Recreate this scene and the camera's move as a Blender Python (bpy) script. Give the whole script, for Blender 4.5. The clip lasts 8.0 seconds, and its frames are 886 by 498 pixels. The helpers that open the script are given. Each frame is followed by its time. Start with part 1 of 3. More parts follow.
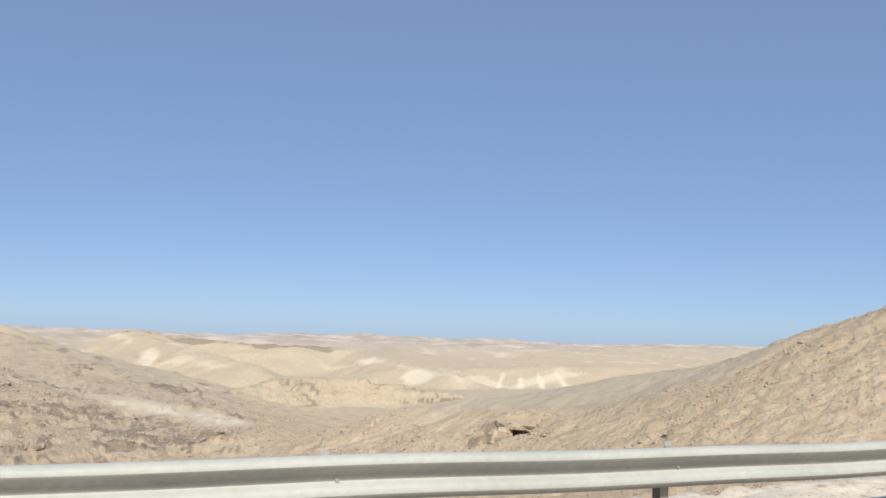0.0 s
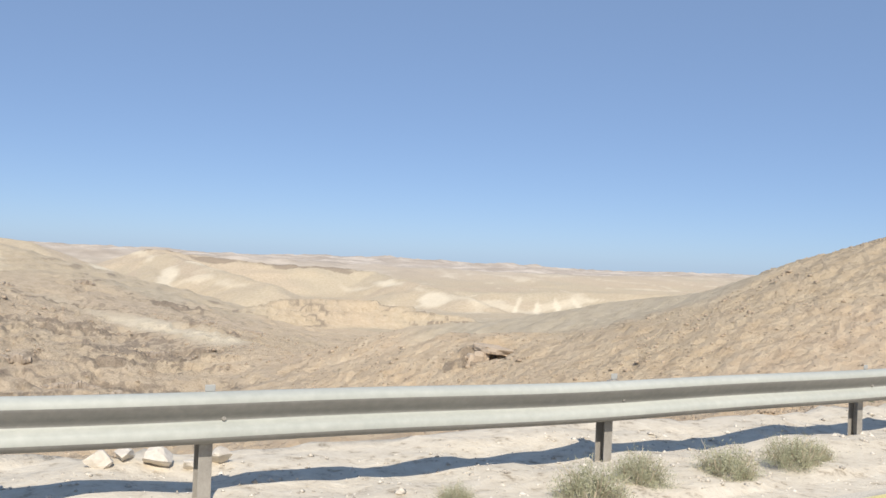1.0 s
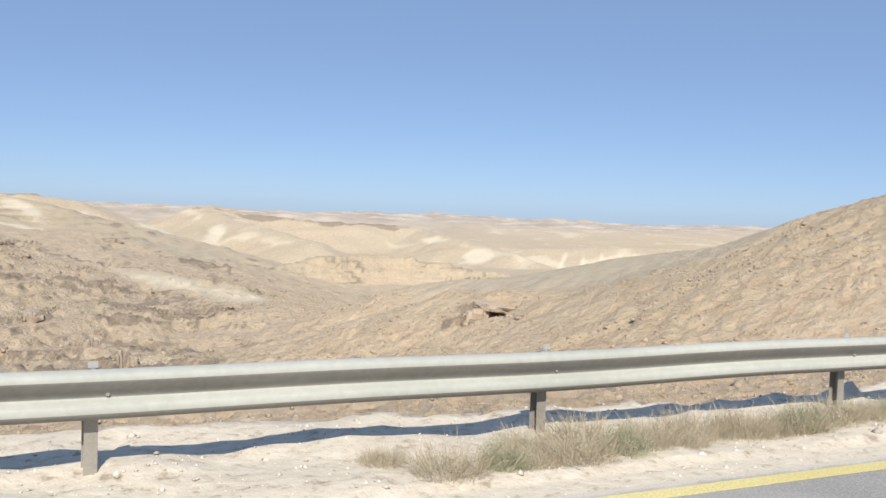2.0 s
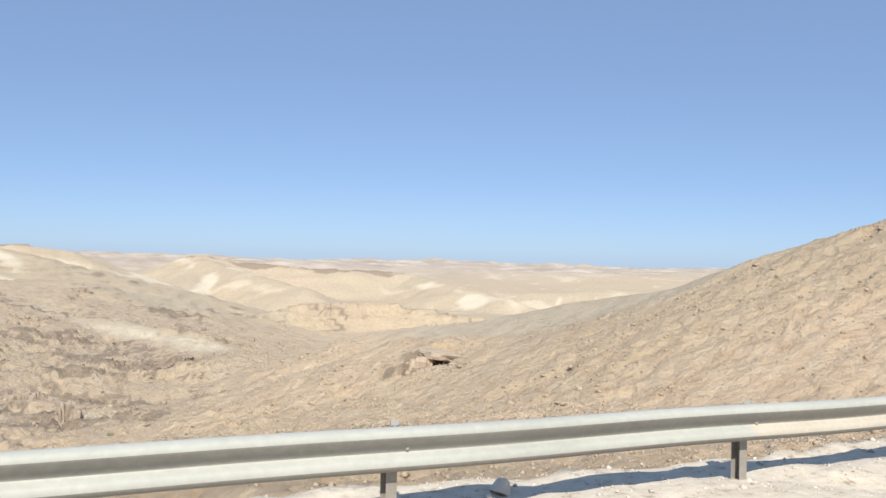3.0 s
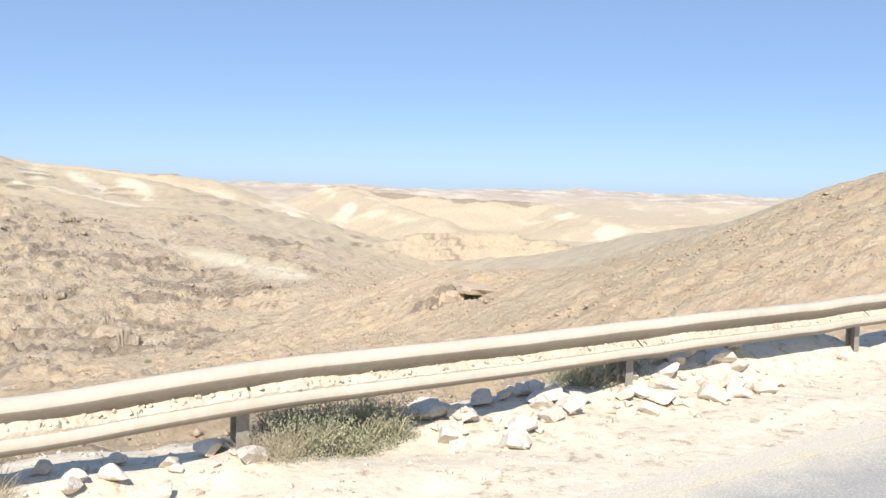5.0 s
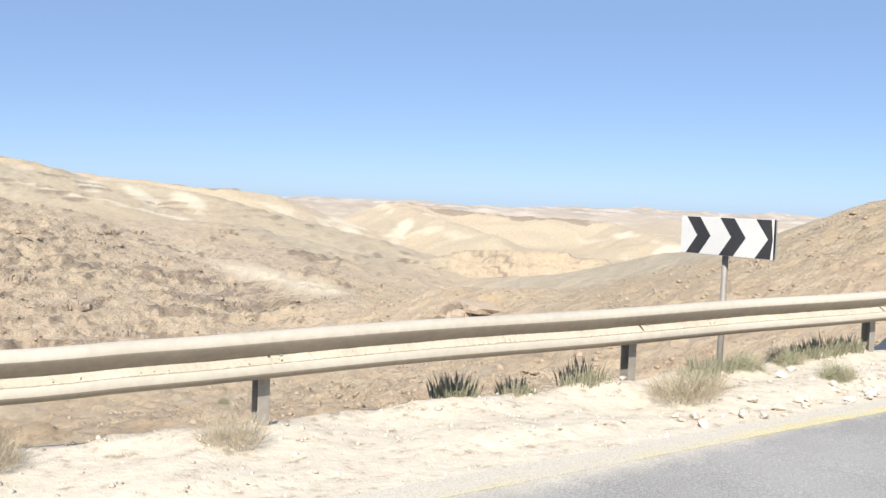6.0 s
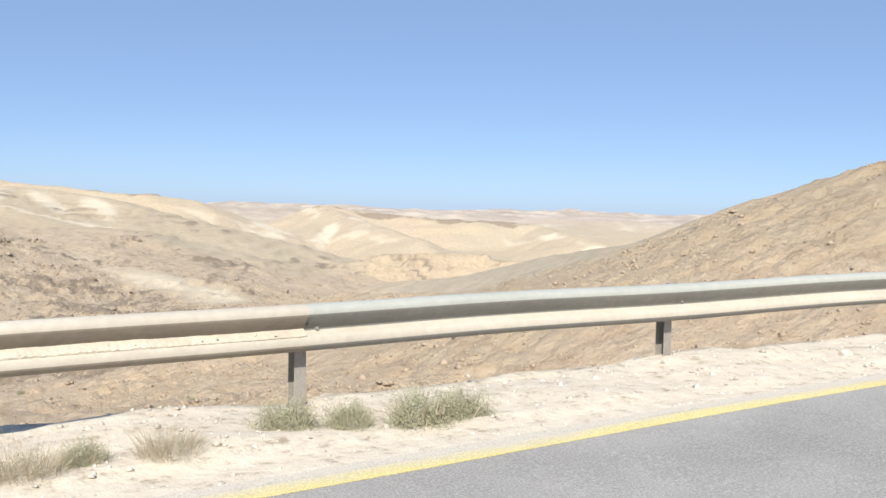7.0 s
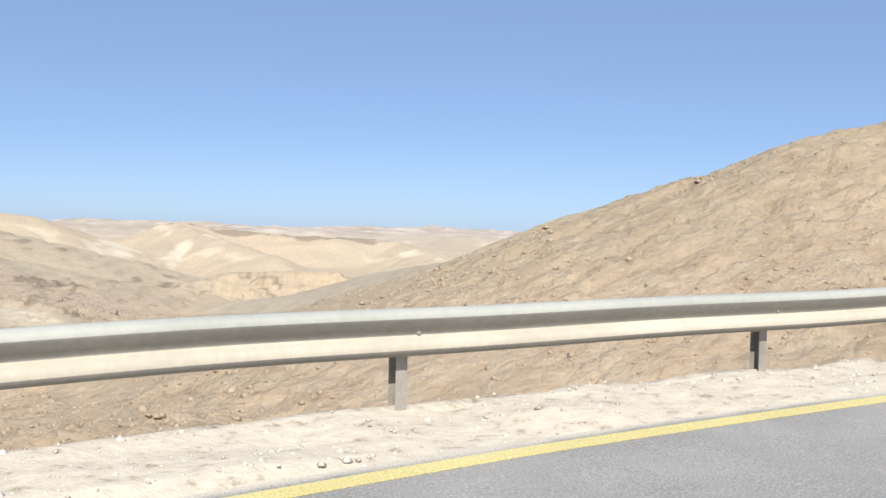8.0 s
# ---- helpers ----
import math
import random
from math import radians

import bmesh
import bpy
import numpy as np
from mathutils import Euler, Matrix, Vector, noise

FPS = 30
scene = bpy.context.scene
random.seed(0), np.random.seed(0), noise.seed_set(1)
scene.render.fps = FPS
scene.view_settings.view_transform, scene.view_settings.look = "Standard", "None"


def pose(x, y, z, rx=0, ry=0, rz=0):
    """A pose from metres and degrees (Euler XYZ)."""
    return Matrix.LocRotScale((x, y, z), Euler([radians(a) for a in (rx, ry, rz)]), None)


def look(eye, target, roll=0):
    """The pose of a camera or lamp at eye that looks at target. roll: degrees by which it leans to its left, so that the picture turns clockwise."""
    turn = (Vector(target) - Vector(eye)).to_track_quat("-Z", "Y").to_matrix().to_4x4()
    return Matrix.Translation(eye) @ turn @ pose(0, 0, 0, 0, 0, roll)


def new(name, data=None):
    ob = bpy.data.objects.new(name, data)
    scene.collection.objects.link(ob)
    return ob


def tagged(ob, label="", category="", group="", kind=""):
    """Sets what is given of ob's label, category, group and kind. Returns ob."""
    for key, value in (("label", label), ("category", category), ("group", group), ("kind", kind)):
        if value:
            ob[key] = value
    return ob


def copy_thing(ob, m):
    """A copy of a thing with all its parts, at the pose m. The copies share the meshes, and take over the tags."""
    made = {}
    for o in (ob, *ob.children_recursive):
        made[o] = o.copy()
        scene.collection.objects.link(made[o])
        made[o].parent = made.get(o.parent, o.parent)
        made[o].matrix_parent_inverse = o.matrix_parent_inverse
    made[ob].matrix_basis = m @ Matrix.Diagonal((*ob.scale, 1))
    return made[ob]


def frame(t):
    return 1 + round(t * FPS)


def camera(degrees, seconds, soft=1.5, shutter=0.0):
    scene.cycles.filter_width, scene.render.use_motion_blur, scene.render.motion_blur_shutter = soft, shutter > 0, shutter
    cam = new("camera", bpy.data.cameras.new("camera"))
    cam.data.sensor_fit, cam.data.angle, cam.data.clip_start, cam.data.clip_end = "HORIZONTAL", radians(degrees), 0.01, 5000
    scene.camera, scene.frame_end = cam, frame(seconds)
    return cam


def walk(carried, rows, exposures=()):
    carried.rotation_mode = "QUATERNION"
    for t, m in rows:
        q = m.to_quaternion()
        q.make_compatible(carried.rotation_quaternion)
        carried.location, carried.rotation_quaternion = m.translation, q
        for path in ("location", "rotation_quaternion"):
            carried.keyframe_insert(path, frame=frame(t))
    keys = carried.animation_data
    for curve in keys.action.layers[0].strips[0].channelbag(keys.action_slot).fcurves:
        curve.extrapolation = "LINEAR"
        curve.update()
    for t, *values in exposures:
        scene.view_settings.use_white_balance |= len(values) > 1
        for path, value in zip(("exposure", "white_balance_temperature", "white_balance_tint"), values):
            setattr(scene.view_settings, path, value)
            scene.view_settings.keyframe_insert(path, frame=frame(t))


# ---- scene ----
cam = camera(50.0, 8.0)
PATH = [
    (0, (-0.011, 0.003, 1.854), (4.901, 8.667, 2.742), 1.30),
    (0.5, (5.445, 0.008, 1.809), (10.287, 8.735, 2.439), 2.12),
    (1, (11.570, 0.078, 1.795), (16.295, 8.891, 1.877), 2.39),
    (1.2, (14.044, 0.175, 1.797), (18.614, 9.070, 1.744), 2.82),
    (2.3, (28.588, 0.723, 1.933), (32.771, 9.796, 1.500), 1.59),
    (2.5, (31.213, 0.893, 1.951), (35.376, 9.979, 1.627), 1.37),
    (3, (38.147, 1.152, 1.995), (42.380, 10.212, 2.079), 1.25),
    (3.5, (44.847, 1.687, 1.953), (48.909, 10.825, 1.926), 0.54),
    (4, (51.517, 2.667, 1.828), (55.330, 11.910, 1.712), 0.44),
    (4.5, (58.070, 3.925, 1.793), (61.573, 13.284, 1.408), 0.81),
    (5, (64.125, 5.349, 1.827), (66.899, 14.932, 1.145), 1.38),
    (5.2, (66.389, 5.861, 1.785), (69.020, 15.482, 1.065), 1.98),
    (6.3, (78.948, 10.171, 1.721), (81.011, 19.944, 1.240), 1.78),
    (6.5, (81.023, 10.977, 1.696), (83.144, 20.737, 1.188), 1.88),
    (7, (86.144, 12.930, 1.686), (88.966, 22.513, 1.222), 1.41),
    (7.5, (91.079, 14.709, 1.708), (94.624, 24.055, 1.440), 1.51),
    (8, (96.126, 16.150, 1.763), (100.284, 25.240, 1.510), 1.37),
]
walk(cam, [(t, look(eye, target, roll)) for t, eye, target, roll in PATH],
     exposures=[(0.0, -0.02), (0.6, 0.0), (1.2, 0.04), (2.5, 0.09), (3.5, 0.20), (4.5, 0.33), (5.0, 0.38), (6.5, 0.30), (8.0, 0.22)])

# ---- light ----
SUN_FROM = Vector((-0.45, -1.05, 1.0)).normalized()
world = bpy.data.worlds.new("desert_sky")
world.use_nodes = True
scene.world = world
wn, wl = world.node_tree.nodes, world.node_tree.links
sky = wn.new("ShaderNodeTexSky")
sky.sky_type = "NISHITA"
sky.sun_disc = False
sky.sun_elevation = math.asin(SUN_FROM.z)
sky.sun_rotation = math.atan2(SUN_FROM.x, SUN_FROM.y)
sky.altitude = 500
sky.air_density, sky.dust_density, sky.ozone_density = 0.55, 0.5, 3.0
wl.new(sky.outputs[0], wn["Background"].inputs[0])
wn["Background"].inputs[1].default_value = 0.056
haze = wn.new("ShaderNodeBackground")
haze.inputs[0].default_value = (0.325, 0.48, 0.77, 1)
haze.inputs[1].default_value = 0.46
both = wn.new("ShaderNodeAddShader")
wl.new(wn["Background"].outputs[0], both.inputs[0])
wl.new(haze.outputs[0], both.inputs[1])
wl.new(both.outputs[0], wn["World Output"].inputs[0])
lamp = bpy.data.lights.new("sun", "SUN")
lamp.energy, lamp.angle, lamp.color = 5.0, radians(0.53), (1.0, 0.91, 0.78)
sun = new("sun", lamp)
sun.matrix_world = look(SUN_FROM * 100, (0, 0, 0))

# ---- materials ----


def ramp(nt, fac, stops):
    node = nt.nodes.new("ShaderNodeValToRGB")
    el = node.color_ramp.elements
    while len(el) < len(stops):
        el.new(0.5)
    for e, (p, c) in zip(el, stops):
        e.position, e.color = p, (*c, 1)
    nt.links.new(fac, node.inputs[0])
    return node.outputs[0]


def noise_tex(nt, vec, scale, detail=6, rough=0.55):
    node = nt.nodes.new("ShaderNodeTexNoise")
    node.inputs["Scale"].default_value = scale
    node.inputs["Detail"].default_value = detail
    node.inputs["Roughness"].default_value = rough
    nt.links.new(vec, node.inputs["Vector"])
    return node.outputs["Fac"]


def blend(nt, fac, a, b, kind="MIX"):
    node = nt.nodes.new("ShaderNodeMix")
    node.data_type, node.blend_type = "RGBA", kind
    for value, socket in ((fac, node.inputs[0]), (a, node.inputs[6]), (b, node.inputs[7])):
        if isinstance(value, bpy.types.NodeSocket):
            nt.links.new(value, socket)
        elif isinstance(value, tuple):
            socket.default_value = (*value, 1)
        else:
            socket.default_value = value
    return node.outputs[2]


def surface(name, rough=0.8, metal=0.0):
    m = bpy.data.materials.new(name)
    m.use_nodes = True
    nt = m.node_tree
    b = nt.nodes["Principled BSDF"]
    b.inputs["Roughness"].default_value, b.inputs["Metallic"].default_value = rough, metal
    geo = nt.nodes.new("ShaderNodeNewGeometry")
    return m, nt, b, geo.outputs["Position"]


def bumped(nt, b, height, strength, distance):
    node = nt.nodes.new("ShaderNodeBump")
    node.inputs["Strength"].default_value, node.inputs["Distance"].default_value = strength, distance
    nt.links.new(height, node.inputs["Height"])
    nt.links.new(node.outputs[0], b.inputs["Normal"])


def attr(nt, name):
    node = nt.nodes.new("ShaderNodeAttribute")
    node.attribute_name = name
    return node.outputs["Fac"]


def worn(name, dark, light, scale, fine, rough, metal=0.0, bump=0.3, depth=0.004):
    """A material with two scales of colour variation and fine relief."""
    m, nt, b, pos = surface(name, rough, metal)
    big, small = noise_tex(nt, pos, scale), noise_tex(nt, pos, fine, 4, 0.65)
    mid = tuple((p + q) / 2 for p, q in zip(dark, light))
    c1 = ramp(nt, big, [(0.32, dark), (0.68, light)])
    c2 = ramp(nt, small, [(0.3, dark), (0.55, mid), (0.75, light)])
    nt.links.new(blend(nt, 0.5, c1, c2), b.inputs["Base Color"])
    bumped(nt, b, small, bump, depth)
    return m


def math_node(nt, op, a, b):
    node = nt.nodes.new("ShaderNodeMath")
    node.operation = op
    for value, socket in ((a, node.inputs[0]), (b, node.inputs[1])):
        if isinstance(value, bpy.types.NodeSocket):
            nt.links.new(value, socket)
        else:
            socket.default_value = value
    return node.outputs[0]


def voronoi(nt, vec, scale, out="Distance", feature="F1"):
    node = nt.nodes.new("ShaderNodeTexVoronoi")
    node.feature = feature
    node.inputs["Scale"].default_value = scale
    nt.links.new(vec, node.inputs["Vector"])
    return node.outputs[out]


def desert_material():
    m, nt, b, pos = surface("desert_ground", 0.95)
    big, mid, fine = noise_tex(nt, pos, 0.02), noise_tex(nt, pos, 0.22, 10, 0.75), noise_tex(nt, pos, 6.0, 5, 0.7)
    stones = noise_tex(nt, pos, 0.8, 8, 0.85)
    tan = ramp(nt, big, [(0.3, (0.52, 0.425, 0.31)), (0.5, (0.60, 0.50, 0.37)), (0.7, (0.66, 0.56, 0.42))])
    speck = ramp(nt, mid, [(0.30, (0.42, 0.33, 0.24)), (0.42, (0.60, 0.50, 0.37)), (0.68, (0.78, 0.69, 0.54))])
    col = blend(nt, 0.6, tan, speck)
    cream = ramp(nt, mid, [(0.28, (0.465, 0.405, 0.31)), (0.48, (0.56, 0.50, 0.395)), (0.70, (0.665, 0.605, 0.495))])
    col = blend(nt, attr(nt, "sand"), col, cream)
    pink = ramp(nt, mid, [(0.30, (0.50, 0.38, 0.27)), (0.42, (0.73, 0.59, 0.44)), (0.70, (0.84, 0.735, 0.59))])
    col = blend(nt, attr(nt, "pink"), col, pink)
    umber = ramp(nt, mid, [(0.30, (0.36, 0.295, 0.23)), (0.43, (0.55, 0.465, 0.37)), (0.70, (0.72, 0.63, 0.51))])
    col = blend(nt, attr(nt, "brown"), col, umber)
    chalk = ramp(nt, mid, [(0.25, (0.70, 0.635, 0.505)), (0.7, (0.86, 0.81, 0.70))])
    col = blend(nt, attr(nt, "chalk"), col, chalk)
    edge = math_node(nt, "ADD", math_node(nt, "MULTIPLY", attr(nt, "rock"), 0.40), math_node(nt, "ADD", math_node(nt, "MULTIPLY", mid, 0.38), math_node(nt, "MULTIPLY", stones, 0.62)))
    rock = ramp(nt, stones, [(0.35, (0.20, 0.165, 0.135)), (0.65, (0.45, 0.385, 0.315))])
    col = blend(nt, ramp(nt, edge, [(0.66, (0, 0, 0)), (0.76, (0.85, 0.85, 0.85))]), col, rock)
    # specks that paint the small shadows of loose stones into the colour
    dots = ramp(nt, stones, [(0.30, (0.36, 0.33, 0.30)), (0.39, (0.95, 0.95, 0.95)), (0.60, (1, 1, 1)), (0.68, (1.2, 1.2, 1.2))])
    rocky = math_node(nt, "MULTIPLY", math_node(nt, "SUBTRACT", 1.0, math_node(nt, "MULTIPLY", attr(nt, "sand"), 0.75)), 0.9)
    col = blend(nt, rocky, col, dots, "MULTIPLY")
    gravel = ramp(nt, fine, [(0.33, (0.42, 0.37, 0.30)), (0.43, (0.70, 0.655, 0.575)), (0.72, (0.83, 0.80, 0.725))])
    col = blend(nt, attr(nt, "verge"), col, gravel)
    # farthest hills turn pale pinkish grey: haze put into the ground colour
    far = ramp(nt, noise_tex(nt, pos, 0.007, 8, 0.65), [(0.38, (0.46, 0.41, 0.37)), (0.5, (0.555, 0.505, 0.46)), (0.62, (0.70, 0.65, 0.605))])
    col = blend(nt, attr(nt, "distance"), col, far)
    col = blend(nt, 1.0, col, (0.868, 0.832, 0.768), "MULTIPLY")
    nt.links.new(col, b.inputs["Base Color"])
    chunks = math_node(nt, "ADD", math_node(nt, "MULTIPLY", voronoi(nt, pos, 0.55), 1.1), math_node(nt, "MULTIPLY", voronoi(nt, pos, 1.5), 0.5))
    relief = math_node(nt, "ADD", math_node(nt, "MULTIPLY", mid, 1.0), math_node(nt, "ADD", math_node(nt, "MULTIPLY", stones, 1.6), math_node(nt, "MULTIPLY", fine, 0.15)))
    relief = math_node(nt, "SUBTRACT", relief, math_node(nt, "MULTIPLY", chunks, math_node(nt, "SUBTRACT", 1.0, attr(nt, "sand"))))
    away = math_node(nt, "SUBTRACT", 1.0, attr(nt, "verge"))
    tiny = math_node(nt, "MULTIPLY", fine, 0.08)
    bumped(nt, b, math_node(nt, "ADD", math_node(nt, "MULTIPLY", relief, away), tiny), 1.0, 0.36)
    return m


DESERT = desert_material()


def road_material(name, dark, light, rough_):
    """A road surface with coarse grain, partly under blown dust."""
    m, nt, b, pos = surface(name, rough_)
    big, grain, dirt = noise_tex(nt, pos, 0.7), noise_tex(nt, pos, 70, 4, 0.75), noise_tex(nt, pos, 2.5, 7, 0.7)
    col = blend(nt, 0.6, ramp(nt, big, [(0.35, dark), (0.65, light)]), ramp(nt, grain, [(0.36, tuple(0.6 * c for c in dark)), (0.5, dark), (0.66, tuple(1.25 * c for c in light))]))
    cover = math_node(nt, "ADD", math_node(nt, "MULTIPLY", attr(nt, "dust"), 0.62), math_node(nt, "ADD", math_node(nt, "MULTIPLY", dirt, 0.6), math_node(nt, "MULTIPLY", grain, 0.2)))
    sandy = ramp(nt, grain, [(0.33, (0.44, 0.395, 0.32)), (0.6, (0.70, 0.655, 0.56))])
    col = blend(nt, ramp(nt, cover, [(0.52, (0, 0, 0)), (0.85, (0.95, 0.95, 0.95))]), col, sandy)
    nt.links.new(col, b.inputs["Base Color"])
    bumped(nt, b, grain, 0.6, 0.006)
    return m


ASPHALT = road_material("old_asphalt", (0.28, 0.275, 0.26), (0.48, 0.47, 0.45), 0.85)
YELLOW = road_material("yellow_road_paint", (0.68, 0.59, 0.24), (0.82, 0.73, 0.36), 0.6)
STEEL = worn("dusty_galvanised_steel", (0.37, 0.39, 0.36), (0.51, 0.53, 0.49), 0.5, 12, 0.6, 0.0, 0.1)
DUSTY = worn("dust_coated_steel", (0.44, 0.41, 0.345), (0.62, 0.585, 0.505), 0.9, 14, 0.85, 0.0, 0.2)
# darker copies of the two rail steels, with the undersides' shade painted in
SHADED_STEEL = worn("shaded_galvanised_steel", (0.16, 0.16, 0.15), (0.26, 0.255, 0.235), 0.7, 14, 0.6, 0.0, 0.1)
SHADED_DUSTY = worn("shaded_dusty_steel", (0.20, 0.175, 0.14), (0.32, 0.285, 0.235), 0.7, 14, 0.8, 0.0, 0.1)
POST = worn("weathered_galvanised_post", (0.25, 0.235, 0.21), (0.43, 0.41, 0.375), 3, 40, 0.6, 0.2, 0.1)
DUST = worn("pale_dust", (0.46, 0.41, 0.33), (0.70, 0.65, 0.55), 3, 30, 0.95, bump=0.6, depth=0.02)
LIMESTONE = worn("pale_limestone", (0.50, 0.45, 0.38), (0.76, 0.72, 0.65), 2.5, 20, 0.92, bump=0.6, depth=0.03)
CAVEROCK = worn("tan_weathered_rock", (0.36, 0.29, 0.22), (0.62, 0.515, 0.395), 0.35, 2.2, 0.95, bump=1.0, depth=0.25)
CRAG = worn("dark_weathered_rock", (0.25, 0.21, 0.17), (0.50, 0.425, 0.34), 0.35, 2.2, 0.95, bump=1.0, depth=0.25)
LEAF = worn("dusty_green_leaf", (0.29, 0.30, 0.195), (0.43, 0.43, 0.30), 6, 40, 0.85)
PALELEAF = worn("dusty_pale_leaf", (0.38, 0.34, 0.25), (0.60, 0.55, 0.43), 6, 40, 0.85)
DRY = worn("dry_straw", (0.32, 0.27, 0.19), (0.56, 0.49, 0.37), 6, 40, 0.85)
SPIKE = worn("dark_green_stalk", (0.19, 0.195, 0.13), (0.36, 0.345, 0.25), 3, 30, 0.8)
WHITE = worn("white_sign_face", (0.72, 0.72, 0.70), (0.84, 0.84, 0.82), 2, 30, 0.45)
BLACK = worn("black_sign_face", (0.025, 0.025, 0.028), (0.06, 0.06, 0.06), 2, 30, 0.45)
SIGNBACK = worn("grey_sign_back", (0.08, 0.08, 0.085), (0.15, 0.15, 0.15), 2, 30, 0.5, 0.3)
PALEBACK = worn("pale_grey_plate", (0.28, 0.29, 0.31), (0.38, 0.39, 0.40), 2, 30, 0.5, 0.2)
REFLECT = worn("reflector_plastic", (0.30, 0.31, 0.30), (0.46, 0.47, 0.46), 5, 60, 0.3)

# ---- building helpers ----


def mesh_of(name, bm, material, smooth=False):
    me = bpy.data.meshes.new(name)
    bm.to_mesh(me)
    bm.free()
    me.materials.append(material)
    for p in me.polygons:
        p.use_smooth = smooth
    return me


def part(name, bm, material, parent, label="", smooth=False):
    ob = new(name, mesh_of(name, bm, material, smooth))
    ob.parent = parent
    return tagged(ob, label)


def box(bm, size, at=(0, 0, 0), turn=None, bevel=0.0):
    m = Matrix.Translation(at) @ (turn or Matrix()) @ Matrix.Diagonal((*size, 1))
    got = bmesh.ops.create_cube(bm, size=1, matrix=m)
    if bevel:
        edges = list({e for v in got["verts"] for e in v.link_edges})
        bmesh.ops.bevel(bm, geom=edges, offset=bevel, segments=1, affect="EDGES")
    return bm


def pipe(bm, a, b, r0, r1, sides=6):
    a, b = Vector(a), Vector(b)
    m = Matrix.Translation((a + b) / 2) @ (b - a).to_track_quat("Z", "Y").to_matrix().to_4x4()
    bmesh.ops.create_cone(bm, cap_ends=True, segments=sides, radius1=r0, radius2=r1, depth=(b - a).length, matrix=m)


# ---- the road's line: rail posts stand every 4 m along it ----
LINE = [(-29.0, 12.9, 0.1), (-18.4, 10.7, 0.1), (-7.6, 8.75, 0.1), (3.0, 7.15, 0.1), (13.36, 6.85, 0.0), (25.25, 7.85, -0.1), (37.18, 8.29, -0.14),
        (49.09, 8.98, -0.24), (60.85, 11.05, -0.27), (72.18, 14.89, -0.14), (83.39, 19.13, 0.05), (94.95, 22.26, 0.29),
        (106.9, 23.5, 0.5), (118.9, 23.3, 0.7), (130.7, 21.6, 0.9), (142.0, 18.4, 1.1), (152.5, 13.8, 1.3)]


def rail_at(k):
    """Place on the rail's line at post number k, and the level direction along it."""
    f = (k + 11) / 3
    i = int(min(max(math.floor(f), 1), len(LINE) - 3))
    u = f - i
    p = [Vector(q) for q in LINE[i - 1:i + 3]]
    at = 0.5 * (2 * p[1] + (p[2] - p[0]) * u + (2 * p[0] - 5 * p[1] + 4 * p[2] - p[3]) * u * u + (3 * p[1] - p[0] - 3 * p[2] + p[3]) * u ** 3)
    go = 0.5 * ((p[2] - p[0]) + 2 * (2 * p[0] - 5 * p[1] + 4 * p[2] - p[3]) * u + 3 * (3 * p[1] - p[0] - 3 * p[2] + p[3]) * u * u)
    go.z = 0
    return at, go.normalized()


def beside(k, d, z=0.0):
    """A place d metres from the rail's line, towards the valley, at post number k."""
    at, go = rail_at(k)
    return at + Vector((-go.y, go.x, 0)) * d + Vector((0, 0, z))


def heading(k):
    go = rail_at(k)[1]
    return math.atan2(go.y, go.x)


KS = np.linspace(-8, 33, 400)
CURVE = np.array([rail_at(k)[0] for k in KS])
TURN = np.array([heading(k) for k in KS])

# ---- the land ----


def lattice(ix, iy, seed):
    h = (ix.astype(np.int64) * 374761393 + iy.astype(np.int64) * 668265263 + seed * 974634777) & 0xFFFFFFFF
    h = ((h ^ (h >> 13)) * 1274126177) & 0xFFFFFFFF
    h = ((h ^ (h >> 16)) * 2246822519) & 0xFFFFFFFF
    return ((h ^ (h >> 15)) & 0xFFFFFF) / 0xFFFFFF


def patches(x, y, size, seed):
    """Smooth noise from 0 to 1 with features of about that size in metres."""
    u, v = x / size, y / size
    iu, iv = np.floor(u), np.floor(v)
    fu, fv = u - iu, v - iv
    fu, fv = fu ** 3 * (fu * (6 * fu - 15) + 10), fv ** 3 * (fv * (6 * fv - 15) + 10)
    a, b = lattice(iu, iv, seed), lattice(iu + 1, iv, seed)
    c, d = lattice(iu, iv + 1, seed), lattice(iu + 1, iv + 1, seed)
    return (a * (1 - fu) + b * fu) * (1 - fv) + (c * (1 - fu) + d * fu) * fv


def rough(x, y, size, seed, octaves=4):
    total, amp = 0.0, 0.5
    for o in range(octaves):
        total = total + amp * (patches(x + 31 * o, y - 17 * o, size / 2 ** o, seed + o) - 0.5)
        amp *= 0.5
    return total * 2


def ridged(x, y, size, seed, octaves=4):
    total, amp = 0.0, 0.5
    for o in range(octaves):
        n = 1 - np.abs(2 * patches(x + 57 * o, y + 23 * o, size / 2 ** o, seed + o) - 1)
        total, amp = total + amp * n * n, amp * 0.5
    return total


def cells(x, y, size, seed):
    """Broken blocks: a value from 0 to 1 for each, and the distance to the nearest joint."""
    u, v = x / size, y / size
    iu, iv = np.floor(u), np.floor(v)
    first, second, value = np.full(np.shape(u), 9.0), np.full(np.shape(u), 9.0), np.zeros(np.shape(u))
    for a in (-1, 0, 1):
        for b in (-1, 0, 1):
            cu, cv = iu + a, iv + b
            far = np.hypot(cu + lattice(cu, cv, seed) - u, cv + lattice(cu, cv, seed + 1) - v)
            closer = far < first
            second = np.where(closer, first, np.minimum(second, far))
            value = np.where(closer, lattice(cu, cv, seed + 2) + 0.5 * (cu + 0.5 - u) * (lattice(cu, cv, seed + 3) - 0.5), value)
            first = np.where(closer, far, first)
    return value, second - first


